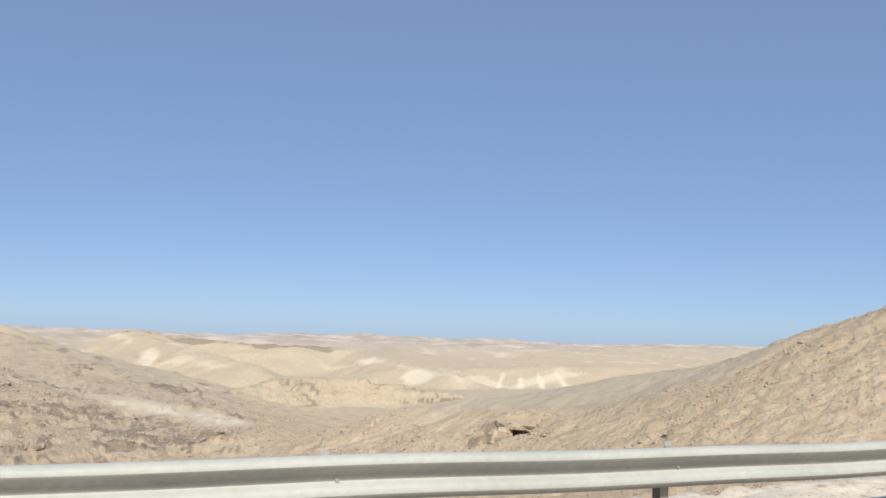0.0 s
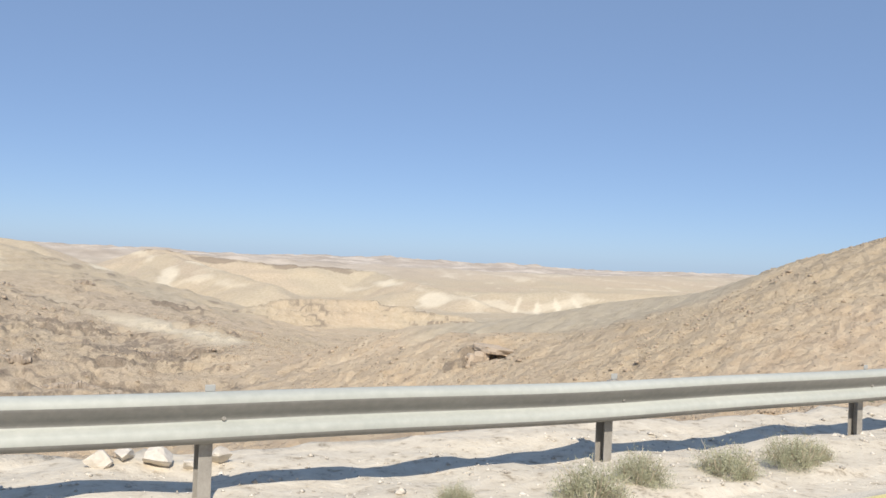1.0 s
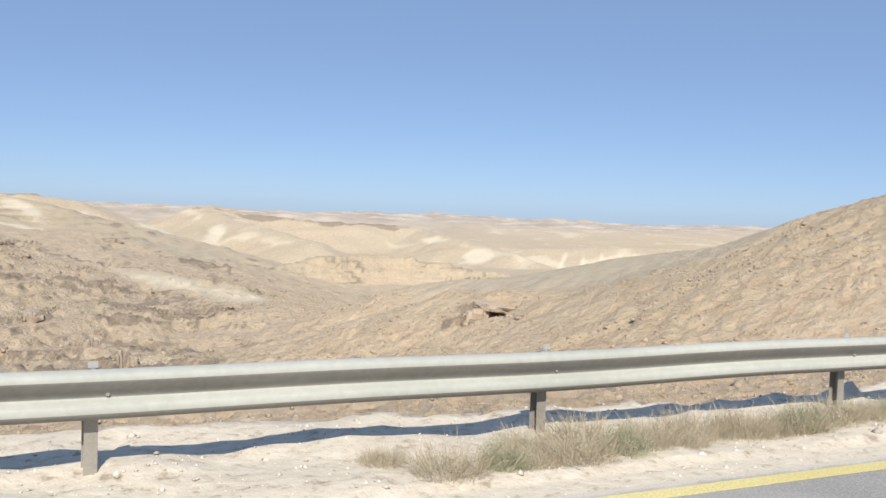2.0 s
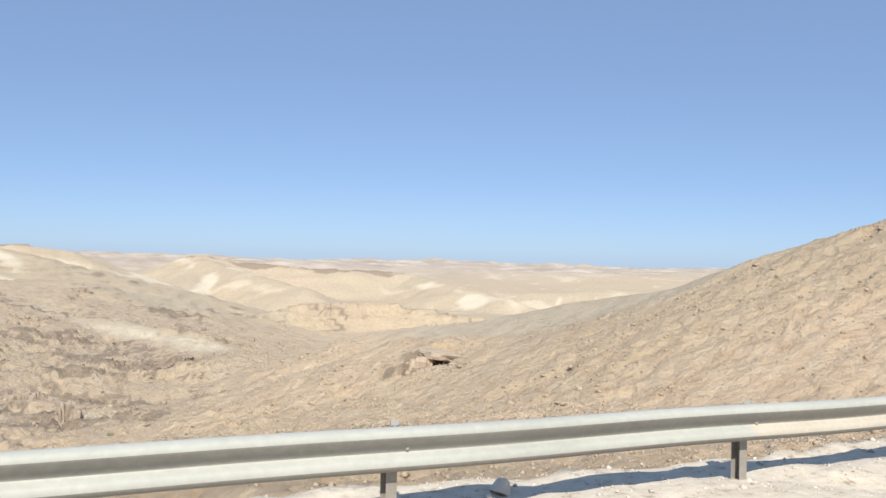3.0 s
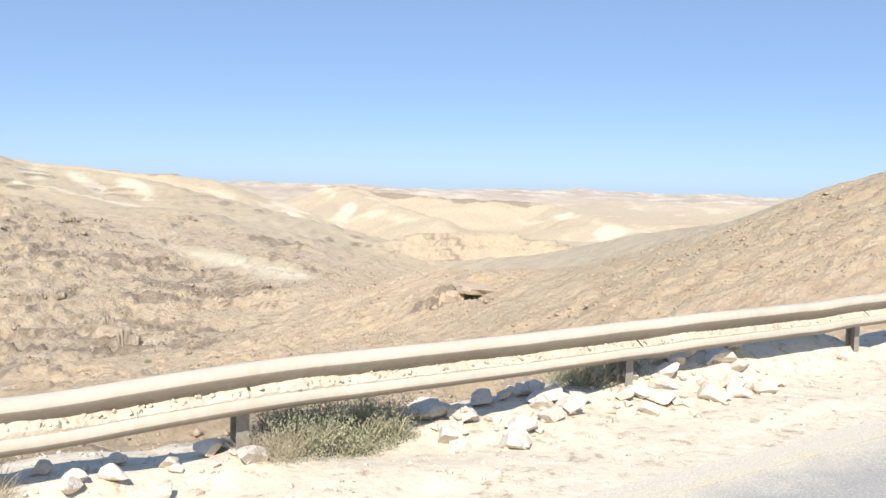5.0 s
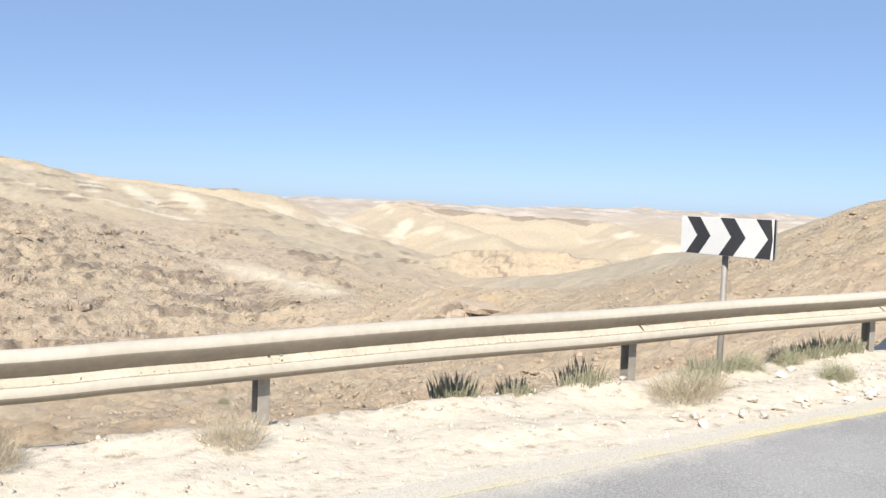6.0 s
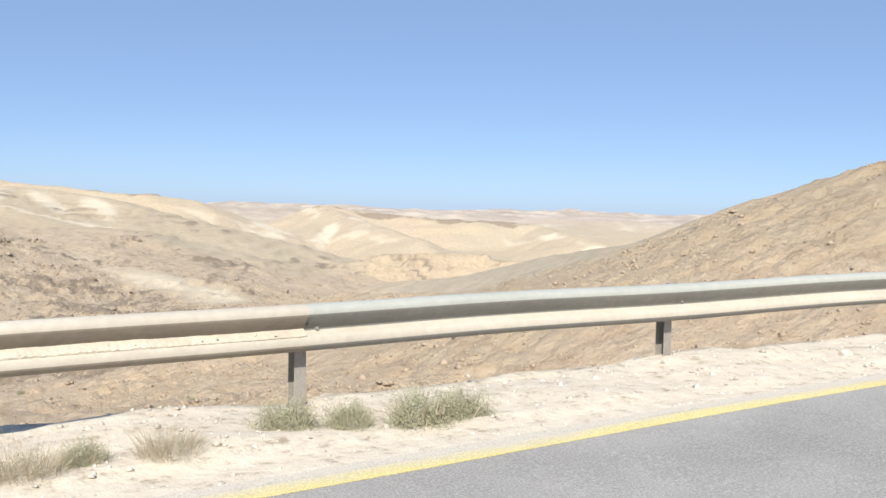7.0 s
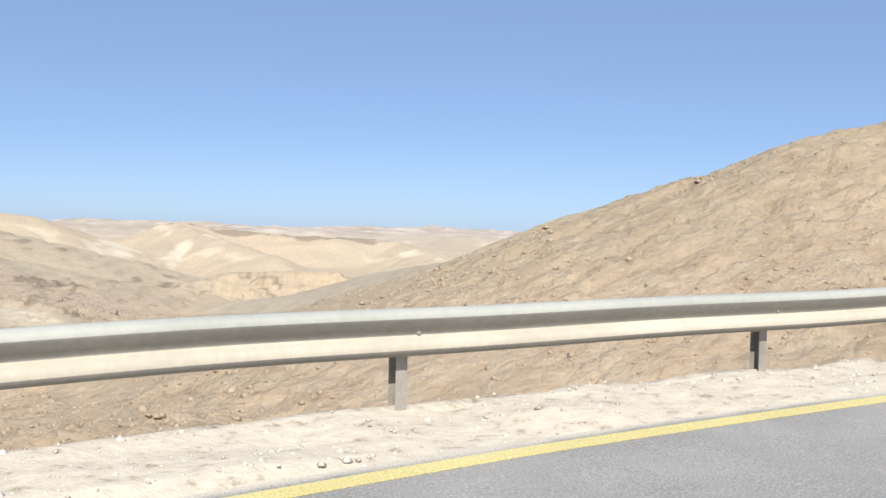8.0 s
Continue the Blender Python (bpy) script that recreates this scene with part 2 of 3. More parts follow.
def rise(v, a, b):
    u = np.clip((v - a) / (b - a), 0, 1)
    return u * u * (3 - 2 * u)


def ridge(x, y, crest, slope, soft):
    """A long hill: its crest through the given places, its flanks falling at that slope from a rounded top."""
    best = np.full(np.shape(x), -1e4)
    for (x0, y0, z0), (x1, y1, z1) in zip(crest, crest[1:]):
        dx, dy = x1 - x0, y1 - y0
        u = np.clip(((x - x0) * dx + (y - y0) * dy) / (dx * dx + dy * dy), 0, 1)
        far = np.hypot(x - x0 - u * dx, y - y0 - u * dy)
        best = np.maximum(best, z0 + u * (z1 - z0) - slope * (np.sqrt(far * far + soft * soft) - soft))
    return best


def join(a, b, k):
    """The higher of two surfaces, with a rounded seam."""
    m = np.maximum(a, b)
    return m + k * np.log1p(np.exp(-np.abs(a - b) / k))


def spot(x, y, places, seed):
    """Patches with ragged edges: middle x, middle y, half length, half width, turn in degrees."""
    total = 0.0
    wob = 0.75 * rough(x, y, 40, seed, 4)
    for px, py, rx, ry, deg in places:
        c, s = math.cos(radians(deg)), math.sin(radians(deg))
        u, v = ((x - px) * c + (y - py) * s) / rx, ((y - py) * c - (x - px) * s) / ry
        total = np.maximum(total, 1 - rise(np.hypot(u, v) + wob, 0.45, 1.15))
    return total


CHALK = [(40, 752, 44, 10, -70), (-30, 752, 30, 12, -80), (6, 748, 40, 10, -66), (-20, 690, 80, 5, -8), (330, 1500, 150, 16, 76), (250, 1480, 110, 26, 80), (398, 1560, 80, 9, 94),
         (738, 1560, 100, 13, 85), (712, 1335, 40, 18, 85), (57, 247, 12, 4, 30)]
CHALK += [(805 + 30 * i, 1236 - 14 * i, 50, 5, 50 + 6 * i) for i in range(4)]
OUTCROPS = [(54, 238, 8, 9, 20), (40, 244, 16, 6, 15), (30, 262, 26, 6, 10), (80, 316, 22, 7, 0), (52, 345, 24, 6, 15), (116, 178, 9, 5, 10), (280, 650, 75, 20, 0),
            (335, 636, 55, 16, -8), (113, 440, 22, 8, 0), (40, 396, 30, 6, 0), (95, 561, 30, 8, 0), (66, 300, 24, 6, 10), (150, 575, 30, 8, 0),
            (402, 1852, 44, 26, 0), (480, 1830, 95, 28, -14), (620, 1792, 130, 26, -15), (745, 1752, 80, 24, -20), (-160, 812, 80, 8, 20), (30, 1506, 95, 16, 0), (60, 280, 20, 5, -10), (14, 330, 26, 6, 10)]


def land(x, y):
    """Height of the ground, and masks for its kinds, for painted shade and far haze."""
    one = lambda v: np.clip(v, 0, 1)  # noqa: E731
    yr, zr = np.interp(x, CURVE[:, 0], CURVE[:, 1]), np.interp(x, CURVE[:, 0], CURVE[:, 2])
    turn = np.interp(x, CURVE[:, 0], TURN)
    d = (y - yr) * np.cos(turn)
    brink = np.interp(x, [0, 23, 30, 38, 50, 68, 75, 86, 90, 100], [1.7, 1.7, 1.05, 0.95, 1.1, 0.9, 0.35, 0.30, 0.12, 0.08]) + np.interp(x, [82, 90], [0.5, 0.12]) * rough(x, y, 3.0, 5, 3)
    D = np.maximum(d - brink, 0.0)
    z = -10 * (1 - np.exp(-D / 8)) - np.interp(D, [0, 60, 160, 300, 600, 900, 1300, 1800, 2600, 4900], [0, 5, 26, 34, 42, 60, 74, 66, 40, -3])
    wx, wy = x + 10 * rough(x, y, 60, 3, 3) * rise(D, 60, 200), y + 10 * rough(x, y, 60, 7, 3) * rise(D, 60, 200)
    near = join(z, ridge(wx, wy, [(118, 45, -11), (112, 105, -18), (112, 150, -23), (114, 172, -26)], 0.26, 16), 1.2)  # apron below the road
    near = join(near, ridge(wx, wy, [(60, 40, -12), (56, 100, -20), (60, 138, -26), (86, 182, -28.5), (102, 200, -27)], 0.36, 7), 1.0)  # pale spur
    near = join(near, ridge(wx, wy, [(108, 240, -30), (120, 216, -22), (128, 200, -16.5), (133, 186, -15.5), (138, 170, -15.8), (143, 152, -15.8)], 0.42, 6), 0.8)  # cave hill
    z = join(near, ridge(x, y, [(128, 292, -31), (140, 262, -20.5), (147, 242, -17.8), (157, 217, -13.0), (161, 194, -8.6), (170, 163, -3.2), (174, 147, 1.2), (184, 141, 6.0), (193, 134, 10.0), (217, 124, 19), (260, 120, 30), (340, 160, 40)], 0.40, 4), 0.8)  # smooth tan hill
    z = join(z, ridge(wx, wy, [(-260, 330, 10), (-60, 420, 2), (23, 452, -12.5), (68, 484, -16), (150, 558, -34)], 0.24, 20), 2)  # brown hill
    z = join(z, ridge(wx, wy, [(60, 430, -19.5), (86, 382, -27), (106, 328, -32.5), (116, 300, -39)], 0.2, 14), 1.5)  # pale stripe's spur
    z = join(z, ridge(wx, wy, [(140, 380, -42), (165, 415, -40), (188, 465, -42), (205, 505, -45)], 0.10, 26), 1.5)  # stony flat below the layered hill
    z = join(z, ridge(wx, wy, [(200, 630, -38), (235, 655, -34.5), (278, 672, -32), (336, 655, -38), (380, 645, -45)], 0.50, 6), 1.5)  # layered hill
    z = join(z, ridge(wx, wy, [(-400, 880, 58), (-180, 815, 40), (-99, 790, 22.5), (-58, 787, 10), (-19, 790, 8), (21, 792, 4), (33, 790, 0), (74, 790, -9), (105, 795, -18), (135, 815, -28), (166, 856, -41), (180, 870, -54)], 0.24, 8), 1.5)  # white-streaked hill
    z = join(z, ridge(wx, wy, [(-300, 1560, 36), (-60, 1520, 13), (20, 1510, 6), (90, 1500, 5), (122, 1500, 1), (180, 1490, -22), (230, 1480, -44)], 0.35, 10), 1.5)  # flat-topped hill
    z = join(z, ridge(wx, wy, [(120, 1950, -60), (300, 1900, -46), (352, 1885, -22), (386, 1866, -6), (440, 1850, -12), (540, 1826, -21), (620, 1800, -26), (720, 1775, -28), (792, 1735, -35), (850, 1702, -57), (920, 1620, -80)], 0.34, 10), 1.5)  # peak with a dark crest
    z = join(z, ridge(wx, wy, [(386, 1866, -7), (396, 1478, -33), (418, 1250, -47), (445, 1120, -74)], 0.40, 8), 1.5)  # spur of the peak
    z = join(z, ridge(wx, wy, [(365, 1872, -16), (338, 1620, -40), (300, 1420, -58), (262, 1290, -72)], 0.40, 8), 1.5)
    z = join(z, ridge(wx, wy, [(792, 1735, -36), (745, 1450, -48), (742, 1250, -62), (760, 1130, -84)], 0.42, 8), 1.5)
    z = join(z, ridge(wx, wy, [(700, 1420, -62), (820, 1330, -52), (960, 1260, -46), (1150, 1150, -42)], 0.30, 12), 2)  # hill with white fans
    z = join(z, ridge(wx, wy, [(-500, 2700, 0), (200, 2750, -14), (1000, 2700, -28), (1700, 2300, -36), (2700, 2500, -24)], 0.12, 40), 4)
    z = z * rise(D, -1, 0.4) + zr * np.exp(-D / 30)
    go = rise(D, 0.5, 25)
    # gullies, slabs and loose rock
    z = z + go * (2.2 * rise(D, 60, 250) * rough(x, y, 70, 11) - 3.2 * rise(D, 30, 150) * (ridged(wx, wy, 60, 21) - 0.45))
    stony = 0.45 + 0.9 * np.clip(rough(x, y, 70, 131) + 0.35, 0, 1)
    stony = stony * (1 - 0.65 * spot(x, y, [(110, 470, 60, 22, 25), (152, 196, 80, 24, -76), (190, 142, 44, 30, -25)], 133))
    mid = 1 - 0.5 * rise(D, 500, 900)
    z = z + go * stony * mid * (1.3 * (ridged(x, y, 8, 31, 3) - 0.45) + 0.7 * rough(x, y, 2.4, 41, 3) + 0.4 * (ridged(x, y, 3.3, 45, 2) - 0.4))
    z = z + rise(D, 900, 1400) * 5 * (ridged(x, y, 120, 51, 4) - 0.5) + rise(D, 1950, 2600) * 18 * (ridged(x, y, 260, 51, 5) - 0.5) + rise(D, 2200, 3800) * 40 * (ridged(x, y, 620, 61, 6) - 0.45)
    # ledges of hard rock
    crag = spot(x, y, OUTCROPS, 141)
    hard = np.maximum(crag, 0.55 * rise(rough(x, y, 90, 71), 0.02, 0.22) * rise(D, 60, 140) * (1 - rise(D, 800, 1000)))
    brown = rise(D, 170, 220) * (1 - rise(D, 380, 520)) * (1 - rise(x - 0.30 * y, 0, 50))
    hard = np.maximum(hard, 0.8 * brown * rise(rough(x, y, 22, 161, 4), -0.15, 0.2))
    bend = 2.5 * rough(x, y, 12, 191, 3)
    block, joint = cells((x + bend) * 0.75, (y - bend) * 1.35, 4.5, 201)
    chip, _ = cells(x + bend, y, 2.1, 211)
    shelf, gap = cells((x + 2 * bend) * 0.6, (y + 2 * bend) * 1.5, 9.0, 221)
    z = z + go * rise(D, 15, 60) * mid * (1 - rise(D, 450, 750)) * (stony * (0.9 * (block - 0.5) + 0.5 * (chip - 0.5)) + (2.6 * crag + 0.9 * brown * np.clip(stony, 0, 1)) * (0.6 * (block - 0.5) + 0.9 * (shelf - 0.5)))
    z = z - 3.8 * np.exp(-((x - 120.3) / 3.2) ** 2 - ((y - 176.6) / 3.2) ** 2)  # hollow under the slab
    step = np.where(D > 450, 4.5, 2.4)
    w = z / step + 0.7 * rough(x, y, 45, 81)
    z = z + hard * step * 0.62 * np.sin(2 * np.pi * w) / 2 + crag * go * 1.6 * (1 - rise(D, 450, 700)) * (ridged(x, y, 6, 151, 4) - 0.45)
    # beds of the layered hill
    beds = spot(x, y, [(250, 645, 55, 34, 15), (320, 642, 75, 30, -10), (205, 620, 40, 20, 20)], 145)
    bed = np.sin(2 * np.pi * (z / 3.2 + 0.3 * rough(x, y, 90, 147, 3)))
    z = z + beds * 0.85 * bed
    # the other side of the road climbs
    back = np.maximum(-d - 11.5, 0.0)
    z = z + np.where(d < 0, 0.45 * back * np.exp(-back / 60) + 8 * rise(back, 20, 400) + 1.5 * rise(back, 2, 30) * rough(x, y, 12, 91), 0)
    flat = (D <= 0) & (d > -12)
    road = (d < -1.2) & (d > -10.6)
    lumps = 0.09 * rough(x, y, 0.8, 95, 4) + 0.12 * (ridged(x, y, 1.1, 97, 2) - 0.45) * rise(d, -1.4, -0.2)
    heap = 0.30 * np.exp(-((x - 70.5) / 3.0) ** 2 - ((d - 0.45) / 0.45) ** 2) + 0.16 * np.exp(-((x - 62.5) / 2.0) ** 2 - ((d - 0.3) / 0.5) ** 2) + 0.12 * np.exp(-((x - 55) / 2.0) ** 2 - ((d - 0.3) / 0.5) ** 2)
    heap = heap + 0.22 * np.exp(-((x - 33.95) / 0.20) ** 2 - ((d - 0.62) / 0.20) ** 2) + 0.20 * np.exp(-((x - 84.1) / 0.20) ** 2 - ((d - 0.66) / 0.22) ** 2)
    lumps = lumps + heap * (0.7 + 0.9 * patches(x, y, 0.5, 99))
    z = np.where(flat, zr + np.where(road, -0.05, lumps - 0.02), z)
    chalk = np.maximum(spot(x, y, CHALK, 103), 0.85 * spot(x, y, [(86, 368, 50, 15, -55)], 133) + 0.25 * spot(x, y, [(152, 196, 80, 23, -76)], 133)) + 0.6 * rise(ridged(wx, wy, 150, 101, 4), 0.62, 0.74) * rise(D, 600, 900) * (1 - rise(D, 2300, 3500))
    band = np.where(D > 900, 1.05, np.where(D > 450, 0.3 + 0.8 * rise(np.sin(2 * np.pi * w + 0.8), -0.3, 0.5), 1.0))
    rock = np.maximum(1.15 * crag * band * (0.7 + 0.9 * np.where(D > 550, rough(x, y, 70, 117, 3), rough(x, y, 9, 113, 3))), 0.7 * hard * rise(np.sin(2 * np.pi * w + 0.8), -0.2, 0.9)) * np.where(D > 550, rise(rough(x, y, 60, 119, 3), -0.6, -0.15), rise(rough(x, y, 9, 111, 3), -0.2, 0.15))
    stripe = spot(x, y, [(86, 368, 52, 17, -55)], 133)
    rock = rock * (1 - 0.9 * stripe) + (0.15 + 0.3 * (1 - rise(x - 0.30 * y, 0, 60))) * rise(rough(x, y, 30, 115, 4), 0.08, 0.3) * (1 - rise(D, 600, 900)) * rise(D, 40, 120) * np.clip(stony, 0, 1)
    rock = rock + 0.8 * (1 - rise(D, 400, 550)) * (1 - rise(np.minimum(joint, gap), 0.03, 0.16)) * np.clip(crag + 0.5 * brown, 0, 1) * (1 - stripe)
    rock = rock * (1 - 0.9 * beds)
    rock = np.maximum(rock, one(1.6 * beds) * (0.15 + 0.6 * rise(bed, -0.1, 0.5)) * (0.8 + 0.9 * rough(x, y, 26, 149, 3)))
    front = rise(x - 0.30 * y, -10, 30)
    pink = rise(D, 3, 20) * np.maximum(1 - rise(D, 185, 225), front * (1 - rise(D, 230, 360))) * (0.55 + 0.7 * np.clip(rough(x, y, 50, 121) + 0.25, 0, 1))
    smooth = spot(x, y, [(152, 196, 80, 23, -76)], 133)
    pink = pink * (1 - 0.95 * smooth) * (1 - 0.75 * spot(x, y, [(178, 140, 66, 44, -30)], 137))
    flat_top = spot(x, y, [(185, 440, 60, 95, -25), (235, 560, 70, 100, -25), (285, 655, 105, 34, -5)], 151)
    pink = np.maximum(pink, 0.4 * flat_top * (1 - beds))
    sand = np.maximum((1 - 0.85 * flat_top) * rise(D, 330, 520) * (0.75 + 0.5 * rough(x, y, 80, 171)), spot(x, y, [(152, 196, 80, 23, -76), (86, 368, 52, 17, -55), (110, 480, 60, 18, 28)], 133))
    sand = np.maximum(sand, 0.8 * spot(x, y, [(60, 130, 20, 45, 10)], 135))
    # the peak's shaded face, painted in brown, and brown patches on the far flats
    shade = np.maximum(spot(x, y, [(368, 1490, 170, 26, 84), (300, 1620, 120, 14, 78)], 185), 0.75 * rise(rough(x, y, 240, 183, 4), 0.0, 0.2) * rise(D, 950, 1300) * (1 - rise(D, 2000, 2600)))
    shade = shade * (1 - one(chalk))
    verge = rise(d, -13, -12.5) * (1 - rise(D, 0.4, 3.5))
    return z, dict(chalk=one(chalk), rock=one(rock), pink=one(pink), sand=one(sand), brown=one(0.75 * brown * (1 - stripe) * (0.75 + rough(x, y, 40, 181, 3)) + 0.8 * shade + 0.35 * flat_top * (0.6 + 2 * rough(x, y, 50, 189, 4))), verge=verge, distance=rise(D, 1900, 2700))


def ground_sheet():
    cols = 720
    u = np.linspace(-1, 1, cols)
    outer = np.r_[np.linspace(0, 3, 30), np.linspace(3.2, 30, 90), np.geomspace(30.4, 900, 520), np.geomspace(907, 2100, 160), np.geomspace(2120, 4800, 80)]
    inner = -np.r_[np.geomspace(4500, 14, 50), np.linspace(13.5, 3.2, 22), np.linspace(3.0, 0.1, 30)]
    off = np.r_[inner, outer + 0.0]
    O, U = np.meshgrid(off, u, indexing="ij")
    A = np.abs(O)
    x = 55 + 78 * U + np.where(O > 0, A * (0.55 + 0.97 * U), A * 1.2 * U)
    yrx = np.interp(x, CURVE[:, 0], CURVE[:, 1])
    near = np.exp(-A / 40)
    y = O + yrx * near + 12 * (1 - near)
    z, kinds = land(x, y)
    n, rows = cols, len(off)
    me = bpy.data.meshes.new("ground")
    i = np.arange((rows - 1) * n).reshape(rows - 1, n)[:, :-1].ravel()
    quads = np.stack([i, i + 1, i + n + 1, i + n], 1).astype(np.int32)
    me.vertices.add(rows * n)
    me.vertices.foreach_set("co", np.stack([x, y, z], -1).astype(np.float32).ravel())
    me.loops.add(quads.size)
    me.loops.foreach_set("vertex_index", quads.ravel())
    me.polygons.add(len(quads))
    me.polygons.foreach_set("loop_start", (np.arange(len(quads)) * 4).astype(np.int32))
    me.polygons.foreach_set("use_smooth", np.ones(len(quads), dtype=bool))
    for key, value in kinds.items():
        layer = me.attributes.new(key, "FLOAT", "POINT")
        layer.data.foreach_set("value", np.broadcast_to(value, x.shape).astype(np.float32).ravel())
    me.update(calc_edges=True)
    me.validate()
    me.materials.append(DESERT)
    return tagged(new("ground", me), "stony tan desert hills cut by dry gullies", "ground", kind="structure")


ground_sheet()


def ribbon(name, offsets, z, thick, material, k0=-7.5, k1=32.5, n=400):
    """A strip along the road through the given distances from its edge line, with a mask for blown dust."""
    bm = bmesh.new()
    rings, dust = [], []
    for k in np.linspace(k0, k1, n):
        mid = float(np.interp(k, *EDGE))
        reach = float(np.interp(k, [8, 12, 16, 18, 20.5, 22], [0.16, 0.9, 1.0, 0.5, 0.3, 0.12]))
        wave = 0.15 * noise.noise(Vector((k * 1.3, 2, 5)))
        row = [(offsets[0], z - thick)] + [(d, z) for d in offsets] + [(offsets[-1], z - thick)]
        rings.append([bm.verts.new(beside(k, mid + d, h)) for d, h in row])
        dust += [min(max(1 + (d + wave - 0.2) / reach, 0), 1) for d, h in row]
    for a, b in zip(rings, rings[1:]):
        for j in range(len(a) - 1):
            bm.faces.new((a[j], b[j], b[j + 1], a[j + 1]))
    bmesh.ops.recalc_face_normals(bm, faces=bm.faces)
    me = mesh_of(name, bm, material)
    me.attributes.new("dust", "FLOAT", "POINT").data.foreach_set("value", dust)
    return new(name, me)


EDGE = ([-8, 6, 20, 21.5, 23, 26, 33], [-2.0, -2.0, -2.0, -1.82, -1.60, -1.5, -1.5])
tagged(ribbon("road", [-8.4, -4, -2, -1, -0.7, -0.45, -0.25, -0.1, 0.0, 0.1, 0.24], 0.0, 0.12, ASPHALT), "worn grey asphalt road with a yellow edge line", "road", kind="structure")
tagged(ribbon("yellow_line", [-0.09, 0.0, 0.09], 0.006, 0.004, YELLOW), "yellow painted line along the asphalt edge", "road marking", kind="structure")

# ---- guardrail ----
PROFILE = [(-0.004, 0.186), (-0.044, 0.181), (-0.085, 0.163), (-0.100, 0.140), (-0.104, 0.112), (-0.100, 0.092), (-0.042, 0.022), (-0.017, -0.004),
           (-0.013, -0.022), (-0.030, -0.036), (-0.085, -0.062), (-0.100, -0.085), (-0.104, -0.126), (-0.094, -0.152), (-0.045, -0.179), (-0.020, -0.184)]
guardrail = tagged(new("guardrail"), "dusty galvanised steel guardrail on channel posts beside the road", "guardrail")


def sag_at(k):
    """How far the dented rail lies off its even height."""
    sag = 0.010 * math.sin(2.3 * k) + 0.006 * math.sin(5.9 * k)
    if 10.5 < k < 17:
        sag += 0.012 * noise.noise(Vector((6 * k, 3, 1))) * min(1, (k - 10.5) * 3, (17 - k) * 3)
    return sag - 0.05 * math.exp(-((k - 12.15) / 0.12) ** 2) - 0.06 * math.exp(-((k - 13.6) / 0.25) ** 2)


def beam_mesh(k):
    bm = bmesh.new()
    rings = []
    for u in np.linspace(-0.004, 1.004, 15):
        sag = sag_at(k + u)
        front = [bm.verts.new(beside(k + u, d, 0.570 + z + sag)) for d, z in PROFILE]
        rear = [bm.verts.new(beside(k + u, d + 0.004, 0.570 + z + sag)) for d, z in PROFILE]
        rings.append(front + rear[::-1])
    m = len(rings[0])
    for a, b in zip(rings, rings[1:]):
        for j in range(m):
            bm.faces.new((a[j], b[j], b[(j + 1) % m], a[(j + 1) % m]))
    bmesh.ops.recalc_face_normals(bm, faces=bm.faces)
    return bm


def channel_bm():
    """A channel post, open on one side, with a spacer."""
    bm = bmesh.new()
    box(bm, (0.10, 0.007, 1.15), (0.0, 0.0, 0.13), bevel=0.002)
    box(bm, (0.007, 0.11, 1.15), (0.0475, 0.0585, 0.13), bevel=0.002)
    box(bm, (0.10, 0.007, 1.15), (0.0, 0.117, 0.13), bevel=0.002)
    return bm


def spacer_bm():
    bm = bmesh.new()
    box(bm, (0.11, 0.06, 0.30), (0.0, -0.034, 0.60), bevel=0.006)
    return bm


def bolt_bm():
    bm = bmesh.new()
    bmesh.ops.create_cone(bm, cap_ends=True, segments=8, radius1=0.02, radius2=0.015, depth=0.03, matrix=pose(0.1, -0.075, 0.568, 90))
    return bm


def reflector_bm():
    bm = bmesh.new()
    box(bm, (0.075, 0.008, 0.05), (0.0, -0.05, 0.785), bevel=0.003)
    box(bm, (0.03, 0.012, 0.05), (0.0, -0.044, 0.755), bevel=0.003)
    return bm


POST_MESH = mesh_of("post", channel_bm(), POST)
SPACER_MESH = mesh_of("spacer", spacer_bm(), POST)
BOLT_MESH = mesh_of("bolt", bolt_bm(), POST)
REFLECT_MESH = mesh_of("reflector", reflector_bm(), REFLECT)
for k in range(-7, 32):
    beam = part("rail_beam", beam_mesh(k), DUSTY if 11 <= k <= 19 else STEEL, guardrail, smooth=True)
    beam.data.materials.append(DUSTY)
    beam.data.materials.append(SHADED_DUSTY if 11 <= k <= 19 else SHADED_STEEL)
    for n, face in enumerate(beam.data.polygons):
        if n % 32 in (4, 5, 6, 7, 12, 13, 14):  # shade under the folds, put into the colour
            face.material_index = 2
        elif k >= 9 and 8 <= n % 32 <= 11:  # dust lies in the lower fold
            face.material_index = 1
    here = Matrix.Translation(beside(k, 0.055)) @ Matrix.Rotation(heading(k), 4, "Z")
    for name, me in (("post", POST_MESH), ("spacer", SPACER_MESH), ("bolt", BOLT_MESH), ("reflector", REFLECT_MESH)):
        if name == "reflector" and k >= 11:
            continue
        ob = new(name, me)
        ob.parent = guardrail
        ob.matrix_local = here

# ---- curve sign ----


